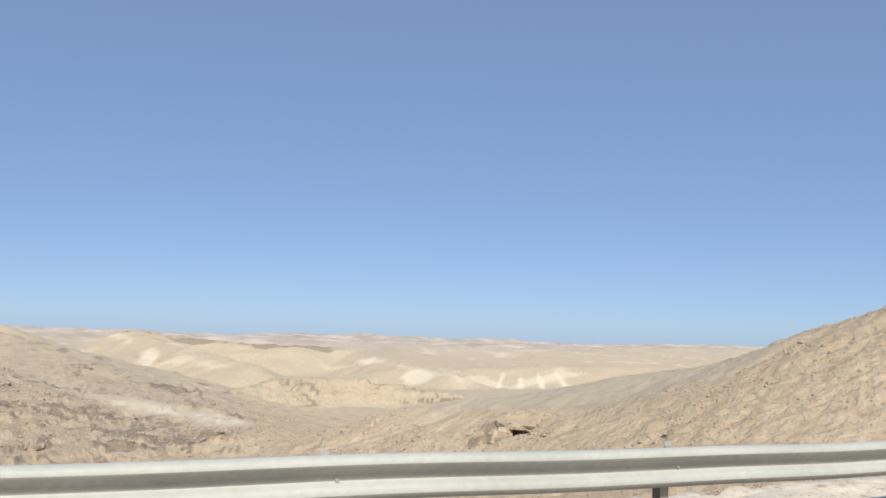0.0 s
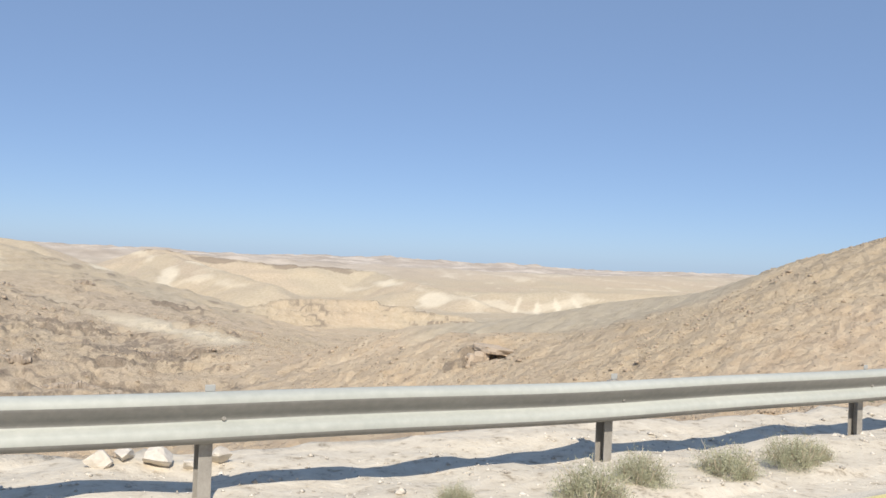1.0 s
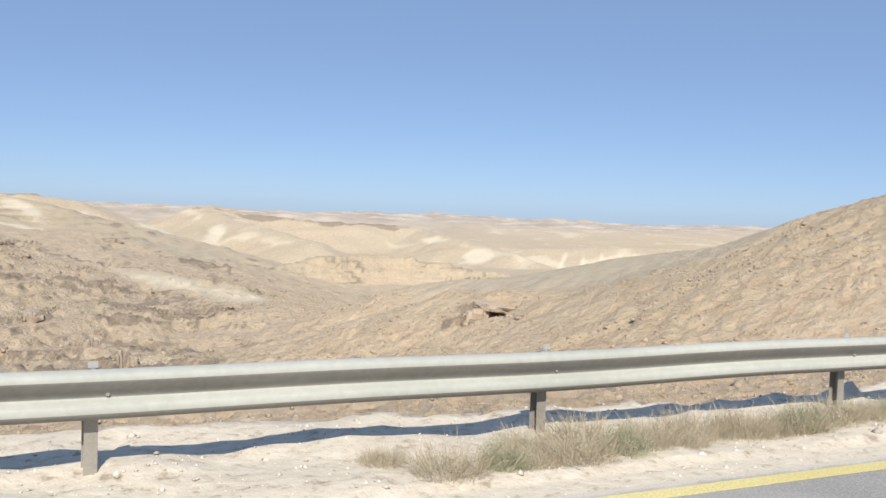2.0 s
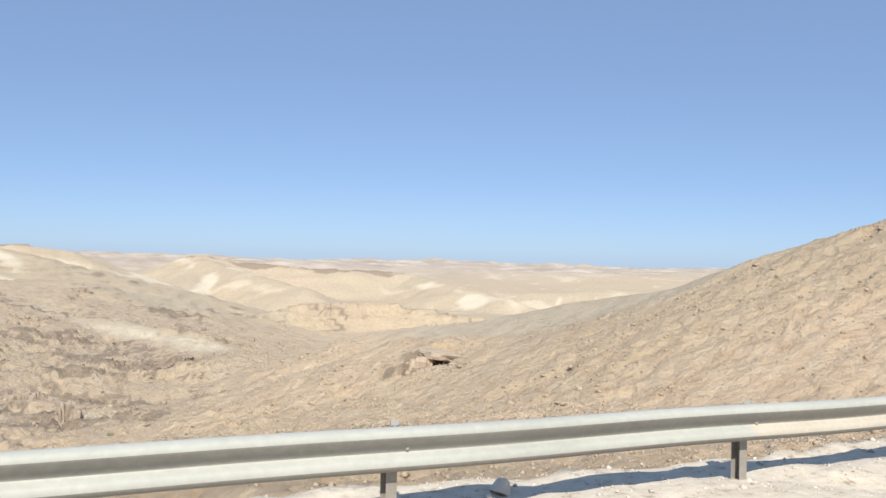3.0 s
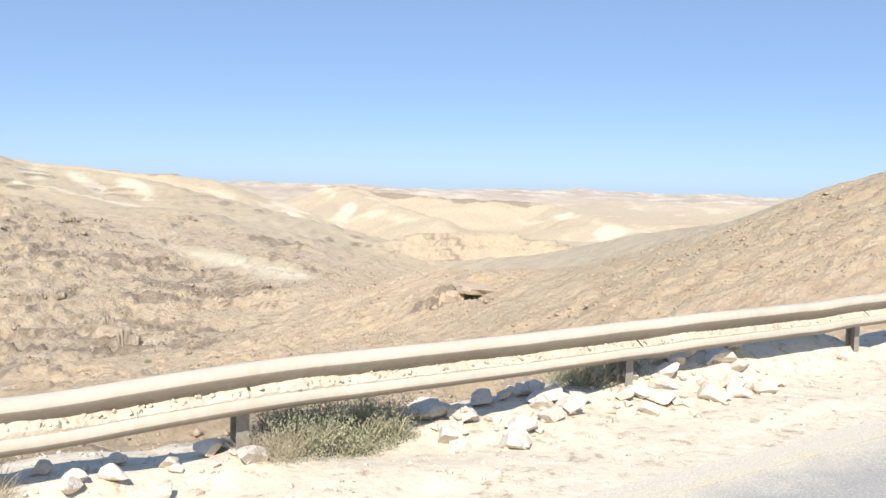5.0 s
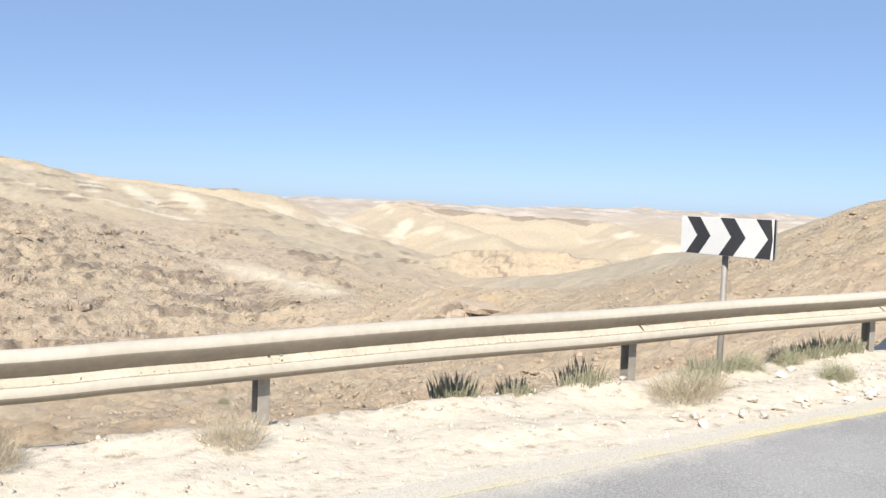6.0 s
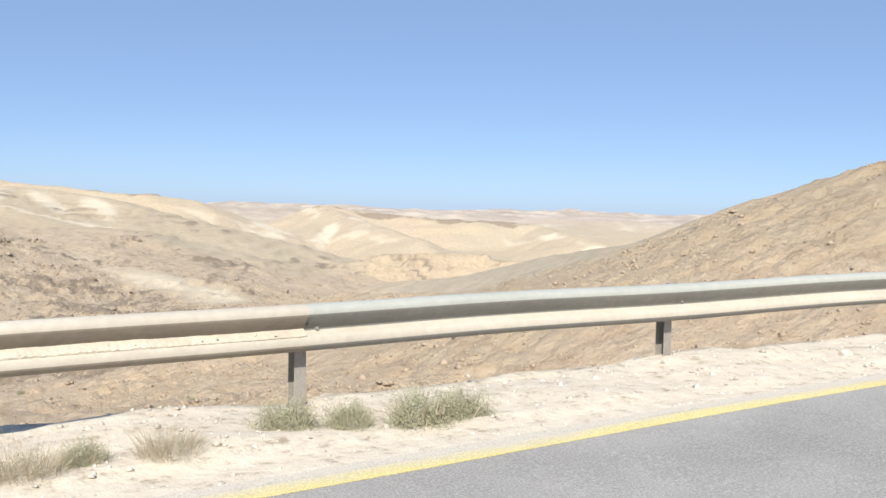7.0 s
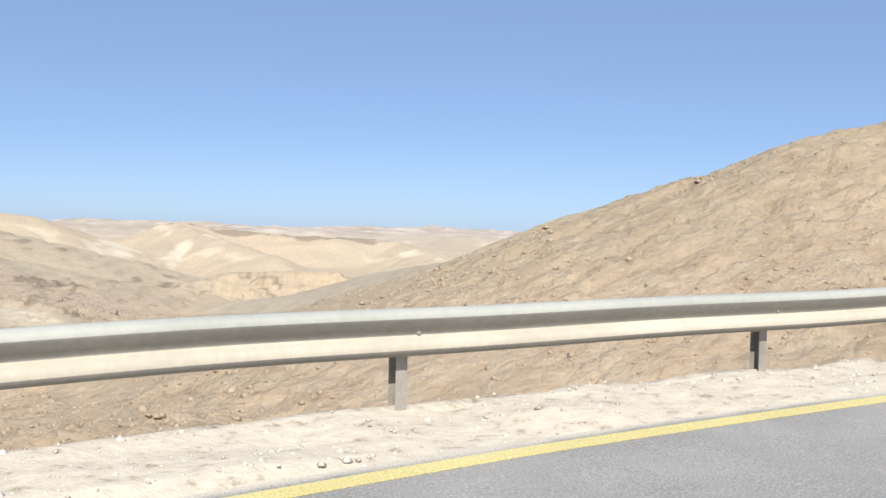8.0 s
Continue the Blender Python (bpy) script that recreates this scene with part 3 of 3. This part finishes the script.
def chevron_board(bm_w, bm_b, width, height, arrows):
    """White board with black arrow bands, in the plane x (to the right), z (up), facing -y."""
    box(bm_w, (width, 0.012, height), (0, 0, 0), bevel=0.003)
    step = width / arrows
    for i in range(arrows):
        x0 = -width / 2 + (0.2 + 1.14 * i) * step
        band, tip = 0.46 * step, 0.38 * step
        for sgn in (-1, 1):
            pts = [(x0, sgn * height / 2), (x0 + band, sgn * height / 2), (x0 + band + tip, 0), (x0 + tip, 0)]
            pts = [(min(max(px, -width / 2), width / 2), pz) for px, pz in pts]
            if abs(pts[0][0] - pts[1][0]) < 1e-4 and abs(pts[2][0] - pts[3][0]) < 1e-4:
                continue
            vs = [bm_b.verts.new((px, -0.0085, pz * 0.985)) for px, pz in pts]
            bm_b.faces.new(vs if sgn > 0 else vs[::-1])


sign = tagged(new("curve_sign"), "black and white chevron sign on a grey pole behind the rail", "road sign")
foot = Vector((81.47, 19.46, -0.03))
sign.location = foot
bm = bmesh.new()
pipe(bm, (0, 0, -1.0), (0.02, 0, 1.64), 0.038, 0.038, 14)
part("pole", bm, POST, sign, "grey galvanised pole", True)
for name, ang, centre, wide in (("front_board", -73.5, (81.40, 19.34), 1.49), ("rear_board", 260.0, (81.76, 19.27), 1.33)):
    bw, bb = bmesh.new(), bmesh.new()
    chevron_board(bw, bb, wide, 0.46, 3)
    ob = part(name, bw, WHITE if name == "front_board" else PALEBACK, sign, "white board with black arrow bands")
    ob.location, ob.rotation_euler = (centre[0] - foot.x, centre[1] - foot.y, 1.44), (0, 0, radians(ang))
    part("arrow_bands", bb, BLACK, ob, "black arrow bands")
    bk = bmesh.new()
    box(bk, (wide - 0.02, 0.004, 0.30), (0, 0.0085, -0.07))
    box(bk, (0.05, 0.008, 0.44), (0.3, 0.0145, 0), bevel=0.002)
    part("back_plate", bk, SIGNBACK, ob, "grey back plate")

# ---- stones ----


def stone_mesh(name, seed, detail=2, squash=0.7):
    bm = bmesh.new()
    bmesh.ops.create_icosphere(bm, subdivisions=detail, radius=0.5)
    for v in bm.verts:
        p = v.co.copy()
        n = noise.noise(p * 1.7 + Vector((seed * 7.3, 1, 2))) * 0.35 + noise.noise(p * 4 + Vector((3, seed * 3.1, 5))) * 0.12
        v.co = p * (1 + n)
        for q in range(7):
            cut = Vector((math.sin(seed * 2.1 + q * 1.9), math.cos(seed * 1.3 + q * 2.7), math.sin(q * 1.1 + seed) * 0.9)).normalized()
            over = v.co.dot(cut) - (0.26 + 0.05 * math.sin(q + seed))
            if over > 0:
                v.co -= cut * over
        v.co.z *= squash
        v.co.x *= 1.25
    return mesh_of(name, bm, LIMESTONE)


STONES = [stone_mesh("rock", i) for i in range(6)]
rng = random.Random(4)


def ground_at(x, y):
    z, _ = land(np.array([x]), np.array([y]))
    return float(z[0])


def put_rock(k, d, size, i, lift=0.0):
    p = beside(k, d)
    p.z = ground_at(p.x, p.y) + size * 0.16 + lift
    ob = new("rock", STONES[i % len(STONES)])
    ob.matrix_world = Matrix.Translation(p) @ Euler((rng.uniform(-0.3, 0.3), rng.uniform(-0.3, 0.3), rng.uniform(0, 6.28))).to_matrix().to_4x4() @ Matrix.Diagonal((size, size, size, 1))
    return tagged(ob, "pale broken limestone block on the gravel verge", "rock", "limestone rocks on the verge")


spots = [(0.86, 1.25, 0.28), (0.92, 1.35, 0.2), (0.99, 1.3, 0.33), (1.06, 1.2, 0.18), (1.13, 1.25, 0.26), (6.82, 0.75, 0.3), (21.43, -0.75, 0.16), (7.5, 0.9, 0.25), (8.35, 0.6, 0.3)]
for _ in range(16):
    spots.append((rng.uniform(11.1, 11.9), rng.uniform(-0.3, 0.5), rng.uniform(0.10, 0.30)))
for _ in range(18):
    spots.append((rng.uniform(12.85, 13.35), rng.uniform(-0.5, 0.1), rng.uniform(0.06, 0.2)))
for _ in range(24):
    spots.append((rng.uniform(13.65, 14.0), rng.uniform(-0.45, 0.35), rng.uniform(0.08, 0.26)))
for _ in range(190):
    spots.append((rng.uniform(14.4, 15.5), rng.uniform(-0.5, 0.55), 0.05 + 0.28 * rng.random() ** 2.2))
for _ in range(70):
    spots.append((rng.uniform(17.8, 19.3), rng.gauss(-1.42, 0.12), rng.uniform(0.05, 0.15)))
for _ in range(26):
    spots.append((rng.uniform(17.6, 19.4), rng.uniform(-1.0, 0.5), rng.uniform(0.05, 0.16)))
for i, (k, d, size) in enumerate(spots):
    put_rock(k, d, size, i)


def block_bm(w, deep, h, seed, detail=2):
    """A weathered squarish block of rock."""
    bm = bmesh.new()
    bmesh.ops.create_icosphere(bm, subdivisions=detail, radius=0.5)
    for v in bm.verts:
        c = Vector([math.copysign(abs(q * 2) ** 0.45, q) / 2 for q in v.co])
        c = c * (1 + 0.30 * noise.noise(c * 2.5 + Vector((seed, 1.7, 3))) + 0.14 * noise.noise(c * 7 + Vector((3, seed, 1))))
        v.co = Vector((c.x * w, c.y * deep, c.z * h))
    return bm


def crag_mass(x, y, width, tall, deep, n, seed, sink, cave=False):
    """A jointed rock face: leaning blocks of uneven height side by side, part of it hollowed under a slab."""
    r = random.Random(seed)
    top = tagged(new("rock_outcrop"), "dark jointed rock face with a shaded hollow on the slope" if cave else "dark jointed rock face on the desert slope", "rock outcrop", "rock outcrops on the slopes")
    top.location = (x, y, ground_at(x - (5 if cave else 0), y + 1))
    top.rotation_euler = (0, 0, r.uniform(-0.1, 0.1) - math.atan2(x - 58, y) * 0.8)
    at = -width / 2
    while at < width / 2:
        w = width / n * r.uniform(0.6, 1.5)
        h = tall * (1 - abs(at / (width / 2)) ** 2 * 0.6) * r.uniform(0.6, 1.1)
        hollow = cave and at > 0.05 * width
        ob = part("rock_block", block_bm(w * 1.3, deep, h * 1.5, seed + at), CAVEROCK if cave else CRAG, top)
        ob.matrix_local = Matrix.Translation((at + w / 2, r.uniform(-0.25, 0.25) * deep + (1.1 * deep if hollow else 0), h * 0.5 - sink * tall)) @ Euler((r.uniform(-0.1, 0.25), r.uniform(-0.16, 0.16), r.uniform(-0.4, 0.4))).to_matrix().to_4x4()
        at += w * 0.85
    if cave:
        ob = part("slab", block_bm(width * 0.54, deep * 2.3, tall * 0.50, seed + 9, 3), CAVEROCK, top)
        ob.matrix_local = pose(0.24 * width, 0.50 * deep, tall * 0.58, 4, 6, 20)


crag_mass(116.5, 176.5, 13, 3.6, 3.4, 8, 3, 0.6, True)
for i, (x, y, wide, tall) in enumerate([(32, 285, 9, 2.0), (44, 275, 17, 2.2), (54, 250, 5, 4.2), (78, 322, 10, 2.4), (90, 315, 8, 1.6), (111, 388, 9, 2.0), (128, 381, 8, 1.8),
                                        (72, 454, 9, 1.8), (36, 422, 10, 1.8), (26, 402, 8, 1.6), (16, 300, 12, 2.0)]):
    crag_mass(x, y, wide, tall, 2.2, max(5, int(wide * 1.2)), 11 + i, 0.55)


def scatter(name, label, places, sizes, material, seed):
    """Many small stones in one mesh."""
    r = np.random.RandomState(seed)
    base = np.array([(1, 0, 0), (0.3, 0.9, 0), (-0.8, 0.5, 0.1), (-0.7, -0.7, 0), (0.4, -0.9, 0.05), (0.1, 0.1, 0.75)])
    tri = np.array([(0, 1, 5), (1, 2, 5), (2, 3, 5), (3, 4, 5), (4, 0, 5), (1, 0, 2), (2, 0, 3), (3, 0, 4)])
    n = len(places)
    a = r.uniform(0, 6.28, n)
    wob = r.uniform(0.65, 1.35, (n, 6, 3))
    p = base[None] * wob * np.asarray(sizes)[:, None, None] * 0.5
    c, s_ = np.cos(a)[:, None], np.sin(a)[:, None]
    p = np.stack([p[..., 0] * c - p[..., 1] * s_, p[..., 0] * s_ + p[..., 1] * c, p[..., 2] * 1.1 - 0.12 * np.asarray(sizes)[:, None]], -1) + places[:, None, :]
    f = (tri[None] + 6 * np.arange(n)[:, None, None]).reshape(-1, 3).astype(np.int32)
    me = bpy.data.meshes.new(name)
    me.vertices.add(n * 6)
    me.vertices.foreach_set("co", p.astype(np.float32).ravel())
    me.loops.add(f.size)
    me.loops.foreach_set("vertex_index", f.ravel())
    me.polygons.add(len(f))
    me.polygons.foreach_set("loop_start", (np.arange(len(f)) * 3).astype(np.int32))
    me.update(calc_edges=True)
    me.materials.append(material)
    return tagged(new(name, me), label, name.replace("_", " "), kind="stuff")


def on_land(x, y):
    return np.stack([x, y, land(x, y)[0]], -1)


def gravel_material():
    """Loose chips, each of its own shade."""
    m, nt, b, pos = surface("loose_gravel", 0.92)
    own = nt.nodes.new("ShaderNodeNewGeometry").outputs["Random Per Island"]
    shade = ramp(nt, own, [(0.0, (0.30, 0.265, 0.22)), (0.25, (0.50, 0.455, 0.385)), (0.7, (0.68, 0.635, 0.555)), (1.0, (0.80, 0.765, 0.69))])
    grain = noise_tex(nt, pos, 45, 4, 0.65)
    nt.links.new(blend(nt, 0.35, shade, ramp(nt, grain, [(0.3, (0.40, 0.36, 0.30)), (0.7, (0.76, 0.72, 0.64))])), b.inputs["Base Color"])
    bumped(nt, b, grain, 0.5, 0.01)
    return m


GRAVEL = gravel_material()
R = np.random.RandomState(8)
n = 22000
gk, gd = R.uniform(-1, 26, n), R.uniform(-1.75, 1.2, n)
gp = np.array([beside(k, d) for k, d in zip(gk, gd)])
keep = gd > np.interp(gk, *EDGE) + 0.25
gp = on_land(gp[keep, 0], gp[keep, 1])
scatter("gravel", "pale loose gravel along the road edge", gp, R.gamma(1.6, 0.013, len(gp)) + 0.010, GRAVEL, 1)

n = 60000
off = 26 + 360 * R.uniform(0, 1, n) ** 1.2
lean = R.uniform(-0.35, 1.2, n)
sx = 55 + R.uniform(-60, 70, n) + off * lean
sy = 12 + off
clump = patches(sx, sy, 22, 77) * 0.6 + patches(sx, sy, 7, 78) * 0.4
bare = land(sx, sy)[1]["sand"]
keep = (clump > R.uniform(0.25, 0.8, n)) & (bare < 0.3)
sp = on_land(sx[keep], sy[keep])
HILLSTONE = worn("brown_hill_stone", (0.30, 0.235, 0.17), (0.52, 0.425, 0.32), 0.3, 3, 0.95, bump=0.6, depth=0.05)
scatter("hillside_stones", "brown loose stones strewn over the slopes", sp, R.gamma(1.8, 0.16, len(sp)) * (0.6 + sp[:, 1] / 220) + 0.12, HILLSTONE, 2)

# ---- soil lying on the rail ----


def soil_mesh(k, seed):
    """A ragged heap of dust along the lower fold of one beam."""
    bm = bmesh.new()
    rings = []
    r = random.Random(seed)
    for u in np.linspace(0.003, 0.997, 150):
        amount = 0.25 + 0.9 * max(0.0, noise.noise(Vector((k * 4 + u * 4, 0.3, 7))) + 0.25) + 0.2 * noise.noise(Vector((13.3, 7.7, 5.1)) * (k + u)) + 0.25 * noise.noise(Vector((41.0, 29.3, 35.9)) * (k + u))
        amount *= max(0.15, 1 - ((k + u - 13.2) / 3.2) ** 2) if k < 17 else 0.3
        h = 0.006 + 0.075 * max(0.0, amount)
        out = -0.088 - 0.004 * r.random()
        row = [(-0.011, -0.010 + h * 0.9), (-0.030, -0.026 + h), (-0.060, -0.044 + h * (0.8 + 0.3 * r.random())), (out, -0.060 + h * (0.1 + 0.5 * r.random())), (-0.084, -0.068)]
        rings.append([bm.verts.new(beside(k + u, d, 0.572 + z + sag_at(k + u))) for d, z in row])
    for a, b in zip(rings, rings[1:]):
        for j in range(len(a) - 1):
            bm.faces.new((a[j], b[j], b[j + 1], a[j + 1]))
    bmesh.ops.recalc_face_normals(bm, faces=bm.faces)
    heaped = 11 <= k <= 15
    for _ in range(150 if heaped else 26):
        u, size = r.uniform(0.01, 0.99), r.uniform(0.008, 0.030 if heaped else 0.016)
        thick = max(0.15, 1 - ((k + u - 13.2) / 3.2) ** 2) if k < 17 else 0.3
        p = beside(k + u, r.uniform(-0.085, -0.02), 0.572 - 0.04 + 0.05 * thick * r.random() + sag_at(k + u))
        turn = Euler((r.uniform(0, 6), r.uniform(0, 6), r.uniform(0, 6))).to_matrix().to_4x4()
        bmesh.ops.create_cube(bm, size=1, matrix=Matrix.Translation(p) @ turn @ Matrix.Diagonal((size * 1.4, size, size * 0.8, 1)))
    return bm


for k in range(10, 20):
    part("soil", soil_mesh(k, k), DUST, guardrail, "pale dust heaped on the rail")

# ---- plants ----


def blades(name, n, reach, height, width, lean, seed, material, forks=1):
    """Many thin leaves or twigs rising from the ground in one mesh."""
    r = np.random.RandomState(seed)
    a, rad = r.uniform(0, 6.28, n), reach * np.sqrt(r.uniform(0, 1, n))
    foot = np.stack([rad * np.cos(a), rad * np.sin(a), 0 * a], -1)
    h = height * r.uniform(0.35, 1.0, n) * (1 - 0.5 * (rad / reach) ** 2)
    out = lean * r.uniform(0.2, 1.0, n) * h
    b = a + r.normal(0, 0.7, n)
    tip = foot + np.stack([out * np.cos(b), out * np.sin(b), h], -1)
    lift = r.uniform(0.0, 0.5, n)[:, None] if forks > 1 else 0.0
    foot = foot + (tip - foot) * lift * 0.9
    tip = tip + r.normal(0, 0.12 * height, (n, 3)) * (forks > 1)
    mid = foot * 0.45 + tip * 0.55 + np.stack([0 * a, 0 * a, 0.08 * h], -1)
    t = r.uniform(0, 6.28, n)
    side = np.stack([np.cos(t), np.sin(t), 0 * t], -1) * width * r.uniform(0.6, 1.3, n)[:, None]
    p = np.stack([foot - side * 0.6, foot + side * 0.6, mid - side, mid + side, tip], 1)
    i = 5 * np.arange(n)[:, None]
    f = np.concatenate([i + np.array([[0, 1, 3]]), i + np.array([[0, 3, 2]]), i + np.array([[2, 3, 4]])]).astype(np.int32)
    me = bpy.data.meshes.new(name)
    me.vertices.add(n * 5)
    me.vertices.foreach_set("co", p.astype(np.float32).ravel())
    me.loops.add(f.size)
    me.loops.foreach_set("vertex_index", f.ravel())
    me.polygons.add(len(f))
    me.polygons.foreach_set("loop_start", (np.arange(len(f)) * 3).astype(np.int32))
    me.update(calc_edges=True)
    me.materials.append(material)
    return me


def foliage(name, n, reach, height, leaf, seed, material):
    """Small leaves turned every way, thickest near the outside of an uneven dome."""
    r = np.random.RandomState(seed)
    v = r.normal(0, 1, (n, 3))
    v[:, 2] = np.abs(v[:, 2])
    v /= np.linalg.norm(v, axis=1)[:, None]
    ang = np.arctan2(v[:, 1], v[:, 0])
    lumpy = 0.75 + 0.18 * np.sin(3 * ang + seed) + 0.14 * np.sin(7 * ang + 2 * seed + 4 * v[:, 2]) + r.normal(0, 0.10, n)
    p = v * np.array([reach, reach, height]) * (lumpy * r.uniform(0.25, 1, n) ** 0.45)[:, None]
    a, b = r.normal(0, 1, (n, 3)), r.normal(0, 1, (n, 3))
    a[:, 2] = np.abs(a[:, 2]) + 0.6
    a = a / np.linalg.norm(a, axis=1)[:, None] * leaf * r.uniform(0.6, 1.5, n)[:, None]
    b = b / np.linalg.norm(b, axis=1)[:, None] * leaf * 0.22
    q = np.stack([p - a * 0.5, p + b, p + a, p - b], 1)
    i = 4 * np.arange(n)[:, None]
    f = np.concatenate([i + np.array([[0, 1, 2]]), i + np.array([[0, 2, 3]])]).astype(np.int32)
    me = bpy.data.meshes.new(name)
    me.vertices.add(n * 4)
    me.vertices.foreach_set("co", q.astype(np.float32).ravel())
    me.loops.add(f.size)
    me.loops.foreach_set("vertex_index", f.ravel())
    me.polygons.add(len(f))
    me.polygons.foreach_set("loop_start", (np.arange(len(f)) * 3).astype(np.int32))
    me.update(calc_edges=True)
    me.materials.append(material)
    return me


def plant(name, pieces):
    top = new(name)
    for n_, me in pieces:
        ob = new(n_, me)
        ob.parent = top
    return top


GREEN = [plant("desert_shrub", [("stem", blades("stem", 160, 0.16, 0.26, 0.003, 1.1, 20 + i, DRY, 2)),
                               ("foliage", foliage("foliage", 8000, 0.30, 0.27, 0.012, 30 + i, LEAF))]) for i in range(3)]
STRAW = [plant("dry_bush", [("stem", blades("stem", 620, 0.24, 0.30, 0.0016, 1.3, 40 + i, DRY, 2)),
                           ("foliage", foliage("foliage", 4200, 0.28, 0.24, 0.011, 50 + i, PALELEAF))]) for i in range(3)]
SPIKY = [plant("spiky_plant", [("stem", blades("stem", 170, 0.22, 0.30, 0.007, 0.45, 60 + i, SPIKE)),
                              ("foliage", foliage("foliage", 1800, 0.22, 0.16, 0.014, 70 + i, LEAF))]) for i in range(2)]
for group, label, cat in ((GREEN, "low grey-green desert shrub on the gravel verge", "shrub"), (STRAW, "dry straw-coloured bush on the gravel verge", "bush"),
                          (SPIKY, "dark green plant with upright stalks on the verge", "plant")):
    for i, ob in enumerate(group):
        tagged(ob, label, cat, cat + " on the verge")


def grow(kind, k, d, size, i, used=set()):
    p = beside(k, d)
    p.z = ground_at(p.x, p.y) - 0.02
    m = Matrix.Translation(p) @ Matrix.Rotation(i * 2.4, 4, "Z") @ Matrix.Diagonal((size, size, size, 1))
    ob = kind[i % len(kind)]
    if ob.name in used:
        ob = copy_thing(ob, m)
    used.add(ob.name)
    ob.matrix_basis = m


for i, (k, d, size) in enumerate([(1.72, -0.95, 1.3), (1.9, -0.75, 1.1), (1.44, -0.7, 0.7), (2.15, -0.85, 1.2), (2.4, -0.8, 1.2), (2.55, -0.6, 0.9), (12.05, 0.0, 1.2), (12.2, -0.2, 1.3),
                                  (12.33, 0.05, 1.4), (12.45, -0.2, 1.3), (12.55, 0.0, 1.5), (12.66, -0.2, 1.2), (12.75, 0.05, 1.5), (12.88, 0.05, 1.4), (13.0, 0.1, 1.5),
                                  (13.12, 0.15, 1.4), (13.25, 0.2, 1.5), (13.4, 0.3, 1.4), (14.12, 0.15, 1.6), (14.22, 0.25, 1.8), (14.32, 0.3, 1.5), (14.95, 0.5, 1.5), (15.05, 0.45, 1.4),
                                  (18.03, -0.66, 1.0), (18.65, 0.2, 1.0), (18.39, -0.1, 0.9), (18.5, -0.92, 0.9), (19.06, -0.6, 0.9), (19.9, -0.64, 1.0), (20.0, -0.8, 0.9),
                                  (20.12, -1.0, 1.2), (20.22, -0.95, 1.0), (19.54, -0.84, 0.7)]):
    grow(GREEN, k, d, size, i)
for i, (k, d, size) in enumerate([(4.9, -0.3, 1.0), (5.05, -0.35, 1.2), (5.2, -0.5, 1.0), (5.35, -0.45, 1.2), (5.5, -0.5, 1.1), (5.65, -0.6, 1.2), (5.85, -0.4, 1.1), (6.05, -0.7, 1.0), (6.2, -0.65, 1.2),
                                  (6.34, -0.7, 1.0), (6.45, -0.95, 1.3), (6.85, 0.5, 0.8), (10.55, -0.1, 1.0), (10.7, -0.2, 1.2), (10.85, -0.1, 1.0), (11.5, -0.2, 0.8), (13.55, 0.1, 1.0),
                                  (14.05, 0.0, 1.0), (17.95, -0.8, 1.2), (18.1, -0.5, 1.0), (19.3, -0.7, 1.0), (19.45, -0.9, 0.9), (19.66, -1.0, 0.8), (16.5, 0.0, 1.0), (16.9, -0.3, 0.9)]):
    grow(STRAW, k, d, size, i)
for i in range(20):  # a belt of dry scrub between the posts and the road
    k, kind = 4.55 + 2.2 * (i * 0.618 % 1), (STRAW, STRAW, GREEN)[i % 3]
    grow(kind, k, -0.35 - 0.65 * (i * 0.377 % 1), 0.75 + 0.55 * (i * 0.29 % 1), i + 5)
for i in range(30):
    k, kind = 12.05 + 1.15 * (i * 0.618 % 1), (GREEN, STRAW, GREEN)[i % 3]
    grow(kind, k, -0.55 + 0.5 * (i * 0.377 % 1) + 0.12 * (k > 12.9), (1.05 if k < 12.5 else 1.45) + 0.5 * (i * 0.29 % 1), i + 3)
for i, (k, d, size) in enumerate([(17.5, 0.3, 1.1), (17.66, 0.2, 0.9), (17.85, 0.1, 1.2), (18.21, -0.12, 1.1), (18.3, -0.05, 0.9), (18.75, 0.2, 0.9), (18.83, 0.2, 1.1), (18.92, 0.15, 0.9)]):
    grow(SPIKY, k, d, size, i)

for i, (x, y, size) in enumerate([(98, 84, 2.2), (103, 82, 2.6), (75, 81, 2.4), (70, 80, 2.0), (68, 82, 1.8), (38, 51, 1.6), (90, 140, 3.0), (60, 210, 3.5), (84, 96, 1.8), (110, 75, 1.6)]):
    m = Matrix.Translation((x, y, ground_at(x, y))) @ Matrix.Rotation(i * 1.7, 4, "Z") @ Matrix.Diagonal((size, size, size, 1))
    far_bush = copy_thing(GREEN[i % 3], m)
    far_bush.matrix_basis = m
    tagged(far_bush, "lone grey-green shrub on the stony slope", group="shrubs on the slope")
